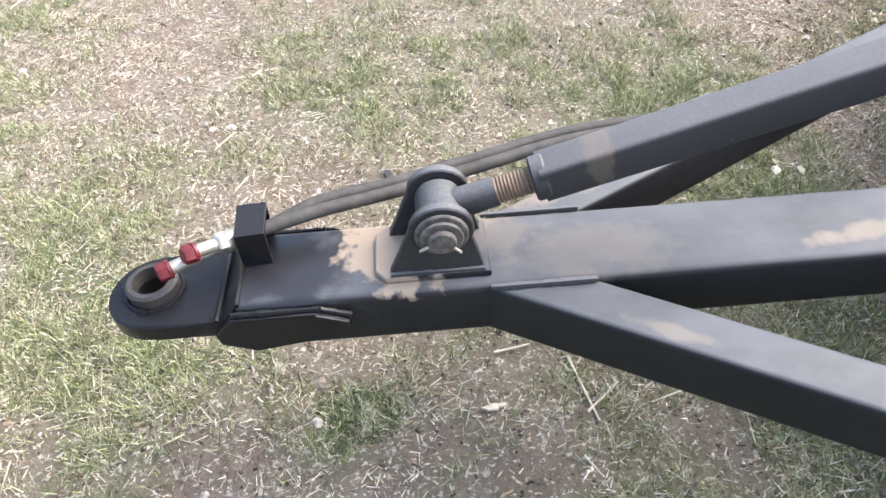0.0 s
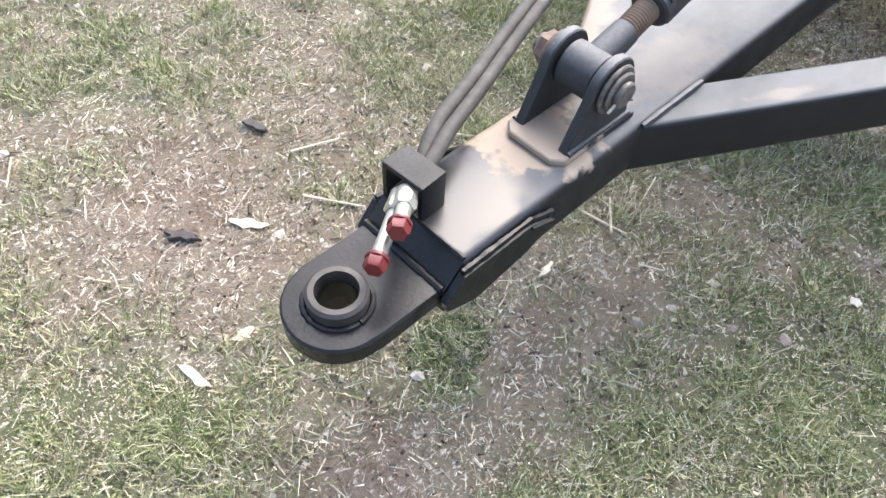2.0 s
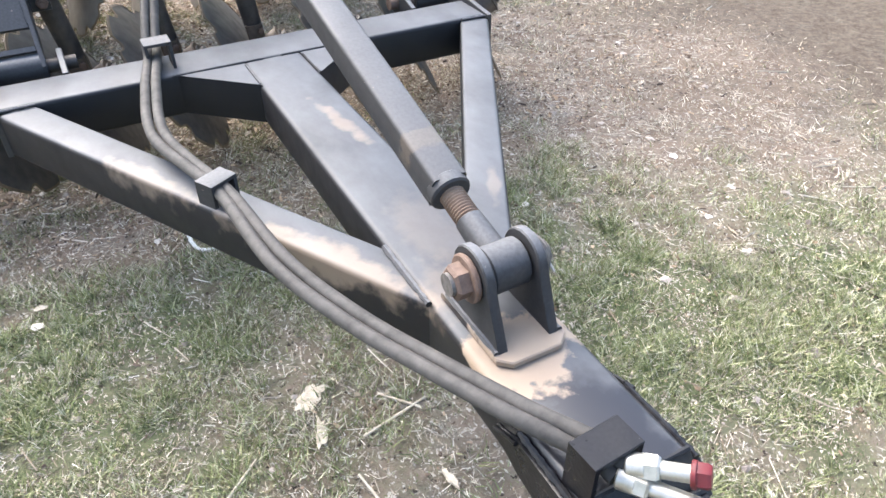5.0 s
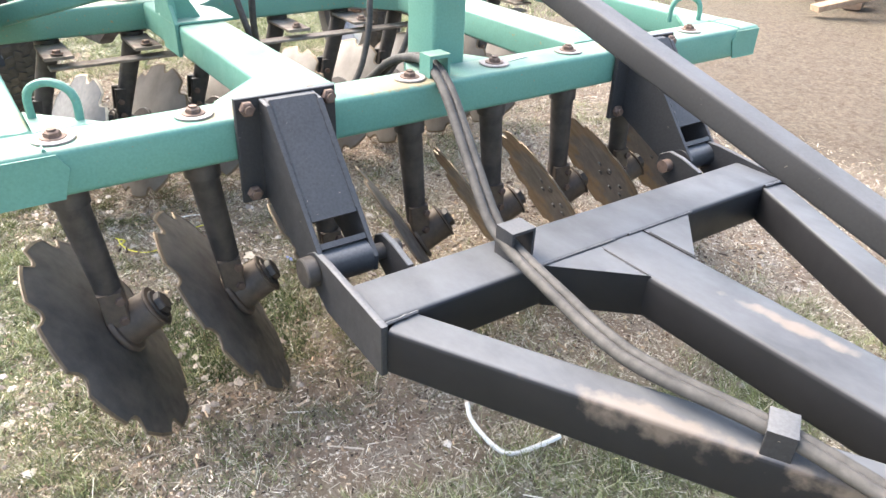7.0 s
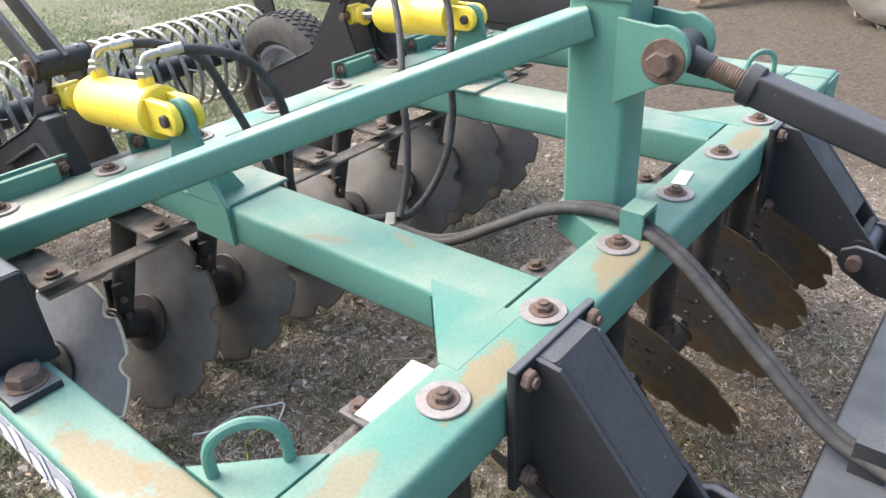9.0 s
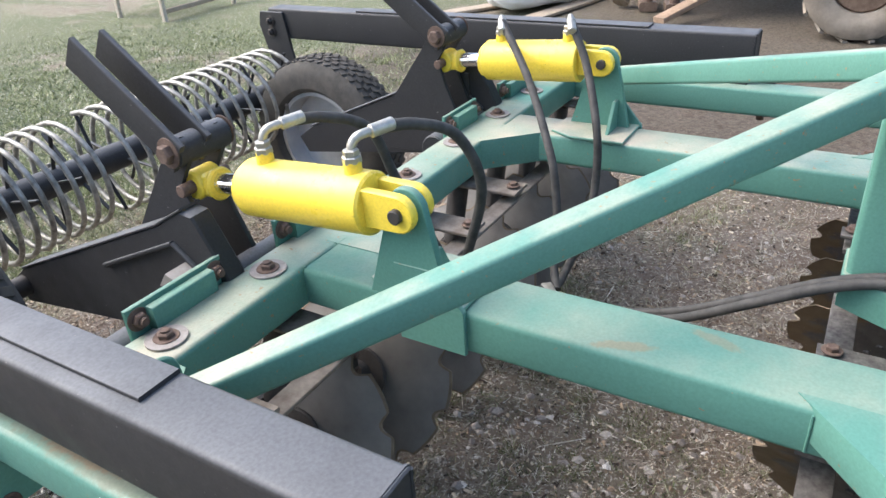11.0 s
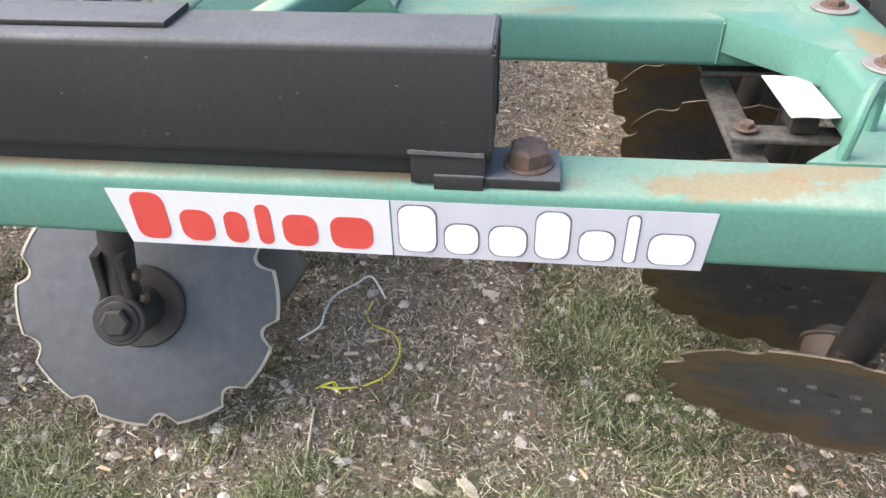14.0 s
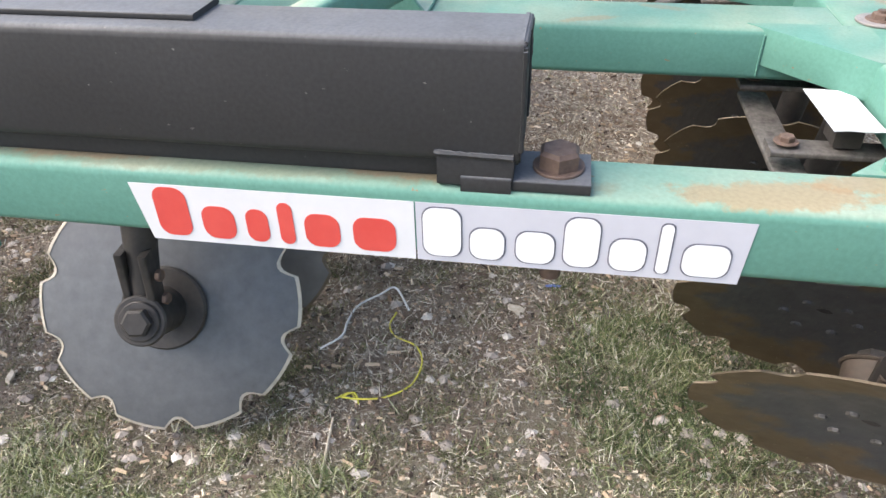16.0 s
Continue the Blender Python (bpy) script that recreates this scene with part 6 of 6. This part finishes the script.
pebbles("stones", places(3200, -2.2, 1.8, -1.2, 4.5, lambda x, y: np.where((y > 1.9) & (x < 0.2), 1.0, 0.12)), (0.005, 0.020), STONE, "scattered small grey stones")


# ---- single things on the ground ----
def cord(name, pts, r, mat, label, category):
    q = [(x, y, lie(x, y) + r + 0.003 + 0.004 * math.sin(i * 1.7)) for i, (x, y) in enumerate(pts)]
    t = thing(name, pose(*q[0]), label, category)
    bm = B(); pipe(bm, q, r, 8, 8, 0.15); part("strand", bm, mat, t, angle=80)
cord("string", [(-0.204, 1.586), (-0.234, 1.529), (-0.240, 1.445), (-0.219, 1.399), (-0.153, 1.378), (-0.089, 1.373)], 0.006, STRING, "piece of white string lying on the ground", "string")
cord("twine", [(-0.719, 2.895), (-0.721, 2.852), (-0.705, 2.801), (-0.665, 2.755), (-0.602, 2.743), (-0.550, 2.767), (-0.518, 2.821), (-0.480, 2.844), (-0.441, 2.836)], 0.0022, TWINE, "yellow baler twine curled on the ground", "twine")
cord("twine", [(-0.719, 2.895), (-0.706, 2.869), (-0.731, 2.854), (-0.701, 2.879), (-0.726, 2.904)], 0.002, TWINE, "frayed knotted end of yellow twine", "twine")
cord("string", [(-0.574, 2.987), (-0.535, 2.946), (-0.484, 2.947), (-0.417, 2.938), (-0.377, 2.891), (-0.349, 2.858), (-0.422, 2.809)], 0.0028, STRING, "thin white string under the frame", "string")


def flake(name, x, y, l, w, t, turn, mat, label, category, tilt=4):
    th = thing(name, pose(x, y, lie(x, y) + 0.004, tilt, 0, turn), label, category)
    bm = B()
    pts = []
    for k in range(15):
        a = 2 * math.pi * k / 15
        q = 0.55 + 0.6 * random.random()
        pts.append((l / 2 * q * math.cos(a), w / 2 * q * math.sin(a)))
    slab(bm, pts, pose(0, 0, 0), t, t * 0.3)
    part("flake", bm, mat, th, world=False)


for x, y, l, w, a in ((-0.948, 2.640, 0.075, 0.024, 60), (-0.953, 2.558, 0.07, 0.026, 40), (0.024, 0.461, 0.05, 0.02, 100), (-0.767, 3.638, 0.06, 0.018, 20)):
    flake("wood_flake", x, y, l, w, 0.008, a, BONE, "pale split wood flake on the ground", "wood")
for x, y, l, w, a in ((-0.157, 0.677, 0.095, 0.026, 75), (-0.143, 0.776, 0.09, 0.05, 30), (-0.268, -0.079, 0.05, 0.03, 80), (-0.252, -0.195, 0.09, 0.025, 10), (-0.491, 0.080, 0.09, 0.028, 40), (-0.625, 1.363, 0.04, 0.02, 0), (0.637, 2.118, 0.06, 0.02, 60), (-0.386, 2.554, 0.05, 0.04, 20)):
    flake("dry_leaf", x, y, l, w, 0.002, a, BONE, "dry pale leaf lying on the ground", "leaf", 8)
flake("paper_scrap", 0.725, 0.016, 0.055, 0.04, 0.002, 20, SACK, "scrap of white paper on the ground", "paper", 6)
BLUE = metal("blue_plastic", (0.10, 0.14, 0.34), (0.16, 0.21, 0.44), 0.5, 0.0, 40, 71.0, 0.1)
flake("plastic_scrap", -0.281, 2.471, 0.045, 0.014, 0.003, 95, BLUE, "scrap of blue plastic on the ground", "plastic", 6)
flake("paper_scrap", 0.662, 2.074, 0.075, 0.028, 0.004, -35, SACK, "crumpled white scrap on the ground", "paper", 8)
flake("bark_piece", -0.723, 0.260, 0.07, 0.03, 0.012, 10, DARK_IRON, "dark piece of bark on the ground", "bark")
flake("bark_piece", -0.551, -0.039, 0.10, 0.03, 0.012, 40, DARK_IRON, "dark piece of bark on the ground", "bark")
for x, y, l, a in ((-0.005, 0.648, 0.16, 12), (0.019, 0.684, 0.10, 130), (-0.347, 0.628, 0.15, 40), (-0.119, 0.517, 0.08, 100), (-0.859, 2.884, 0.17, 8), (-0.416, 0.256, 0.14, 35), (-0.581, 0.329, 0.12, 70)):
    t = thing("straw_stalk", pose(x, y, lie(x, y) + 0.006, 0, 2, a), "dry yellow straw stalk on the ground", "straw", "straw stalks")
    bm = B(); cyl(bm, (-l / 2, 0, 0), (l / 2, 0, 0.004), 0.0032, 8, 0.0024); part("stalk", bm, BONE, t, world=False)

# ---- what stands beyond the harrow ----
sack = thing("sack", pose(6.1, 5.5, 0.03, 0, 0, -25), "full white woven sack lying on boards", "sack")
bm = B()
rings = []
for k in range(15):
    u = -1 + 2 * k / 14
    q = math.sqrt(max(0.0, 1 - abs(u) ** 3.2)) * 0.98 + 0.02
    r_ = []
    for i in range(24):
        a = 2 * math.pi * i / 24
        c, s_ = math.cos(a), math.sin(a)
        x = math.copysign(abs(c) ** 0.7, c) * 0.33 * q
        z = math.copysign(abs(s_) ** 0.8, s_) * 0.17 * q
        b_ = 0.02 * noise.noise((u * 3, c * 2, s_ * 2))
        r_.append((u * 0.62, x + b_, 0.16 + z + b_ - 0.02 * (1 - q)))
    rings.append(r_)
loft(bm, rings)
part("cloth", bm, SACK, sack, world=False, angle=80)
for k, (x, y, a) in enumerate(((5.95, 5.95, -30), (6.15, 5.1, -10))):
    pal = thing("board", pose(x, y, 0, 0, 0, a), "grey weathered board lying by the sack", "board", "boards")
    bm = B(); bar(bm, (-0.8, 0, 0.02), (0.8, 0, 0.02), 0.2, 0.03, 0.003); part("plank", bm, WOOD, pal, world=False)
lg = thing("log", pose(6.6, 4.75, 0.0), "slanting debarked log propped on the wood pile", "log")
bm = B(); pipe(bm, [(6.25, 4.6, 0.05), (6.5, 4.55, 0.4), (6.8, 4.45, 0.9), (7.0, 4.4, 1.3)], 0.085, 14, 5, 0.06); part("stem", bm, WOOD, lg)
pile = thing("timber_stack", pose(7.1, 5.0, 0), "stack of short weathered boards", "timber")
for k in range(7):
    bm = B(); bar(bm, (6.75, 5.0 + 0.02 * (k % 3), 0.045 + 0.085 * k), (7.4, 4.95 - 0.02 * (k % 2), 0.045 + 0.085 * k), 0.32, 0.078, 0.006); part("board", bm, WOOD, pile)
ch = thing("steel_channel", pose(5.9, 3.7, 0.1), "rusty steel channel with a bent foot lying on the soil", "steel channel")
bm = B(); bar(bm, (5.35, 3.95, 0.07), (6.35, 3.42, 0.33), 0.13, 0.05, 0.006); part("channel", bm, RUSTPALE, ch)
bm = B(); bar(bm, (6.20, 3.36, 0.21), (6.46, 2.98, 0.28), 0.15, 0.13, 0.006); part("foot_box", bm, RUSTPALE, ch)
for x, y in ((6.2, 4.3), (6.15, 4.02)):
    bx = thing("scrap_part", pose(x, y, 0, 0, 0, 20), "small rusty iron casting on the ground", "scrap iron", "scrap parts")
    bm = B(); bar(bm, (-0.14, 0, 0.05), (0.14, 0, 0.05), 0.18, 0.09, 0.02, seg=2); part("casting", bm, BROWN_STEEL, bx, world=False)
    bm = B(); cyl(bm, (-0.05, 0, 0.09), (-0.05, 0, 0.14), 0.05, 14); part("boss", bm, RUST, bx, world=False)
# old trailer at the edge of the yard
tr = thing("trailer", pose(6.9, 3.0, 0), "old wooden farm trailer on muddy tyres", "trailer")
bm = B(); bar(bm, (6.7, 0.8, 0.95), (6.7, 4.7, 0.95), 1.9, 0.10, 0.01); part("bed", bm, WOOD, tr)
for y in (1.2, 2.2, 3.2, 4.2):
    bm = B(); bar(bm, (5.75, y, 0.86), (7.65, y, 0.86), 0.10, 0.09, 0.01); part("cross_bearer", bm, WOOD, tr)
for x in (6.2, 7.2):
    bm = B(); bar(bm, (x, 0.8, 0.76), (x, 4.7, 0.76), 0.09, 0.10, 0.01); part("long_beam", bm, DARK_IRON, tr)
bm = B(); bar(bm, (5.2, 2.35, 0.44), (7.9, 2.35, 0.44), 0.10, 0.10, 0.01); part("axle", bm, DARK_IRON, tr)
for x in (5.35, 7.9):
    prof = [(-0.13, 0.24), (-0.16, 0.30), (-0.165, 0.38), (-0.13, 0.44), (-0.05, 0.455), (0.05, 0.455), (0.13, 0.44), (0.165, 0.38), (0.16, 0.30), (0.13, 0.24)]
    rr = [[(x + q[0], 2.35 + q[1] * math.cos(2 * math.pi * k / 48), 0.455 + q[1] * math.sin(2 * math.pi * k / 48)) for q in prof] for k in range(48)]
    rr.append(rr[0])
    bm = B(); loft(bm, rr, caps=False); bmesh.ops.remove_doubles(bm, verts=bm.verts[:], dist=1e-6); w_ = part("wheel", bm, MUD, tr, "tyre caked with dry mud")
    bm = B()
    for k in range(30):
        m = Matrix.Translation((x, 2.35, 0.455)) @ Matrix.Rotation(2 * math.pi * k / 30, 4, "X") @ pose(0.06 * (1 if k % 2 else -1), 0, 0.45, 0, 0, 25 if k % 2 else -25)
        slab(bm, [(-0.08, -0.02), (0.08, -0.02), (0.08, 0.02), (-0.08, 0.02)], m, 0.02, 0.003)
    part("tread", bm, MUD, w_)
    bm = B(); cyl(bm, (x - 0.08, 2.35, 0.455), (x + 0.08, 2.35, 0.455), 0.245, 32, chamfer=0.02); part("rim", bm, BROWN_STEEL, w_)
# trestle and boards on the lawn
ts = thing("trestle", pose(4.6, 9.6, 0), "low whitewashed wooden trestle on the lawn", "trestle")
for x, y in ((4.30, 9.4), (4.36, 10.3), (5.5, 9.5)):
    bm = B(); bar(bm, (x, y, -0.01), (x, y, 0.30), 0.05, 0.05, 0.005, up=(0, 1, 0)); part("leg", bm, BONE, ts)
bm = B(); bar(bm, (4.28, 9.42, 0.10), (6.3, 9.5, 0.14), 0.05, 0.05, 0.005); part("rail", bm, WOOD, ts)
bm = B(); bar(bm, (4.28, 9.42, 0.27), (5.6, 9.9, 0.33), 0.05, 0.07, 0.005); part("rail", bm, WOOD, ts)
for k in range(3):
    bm = B(); bar(bm, (4.5 + 0.3 * k, 9.55, 0.30), (4.5 + 0.3 * k, 10.6, 0.30), 0.12, 0.03, 0.004); part("board", bm, WOOD, ts)
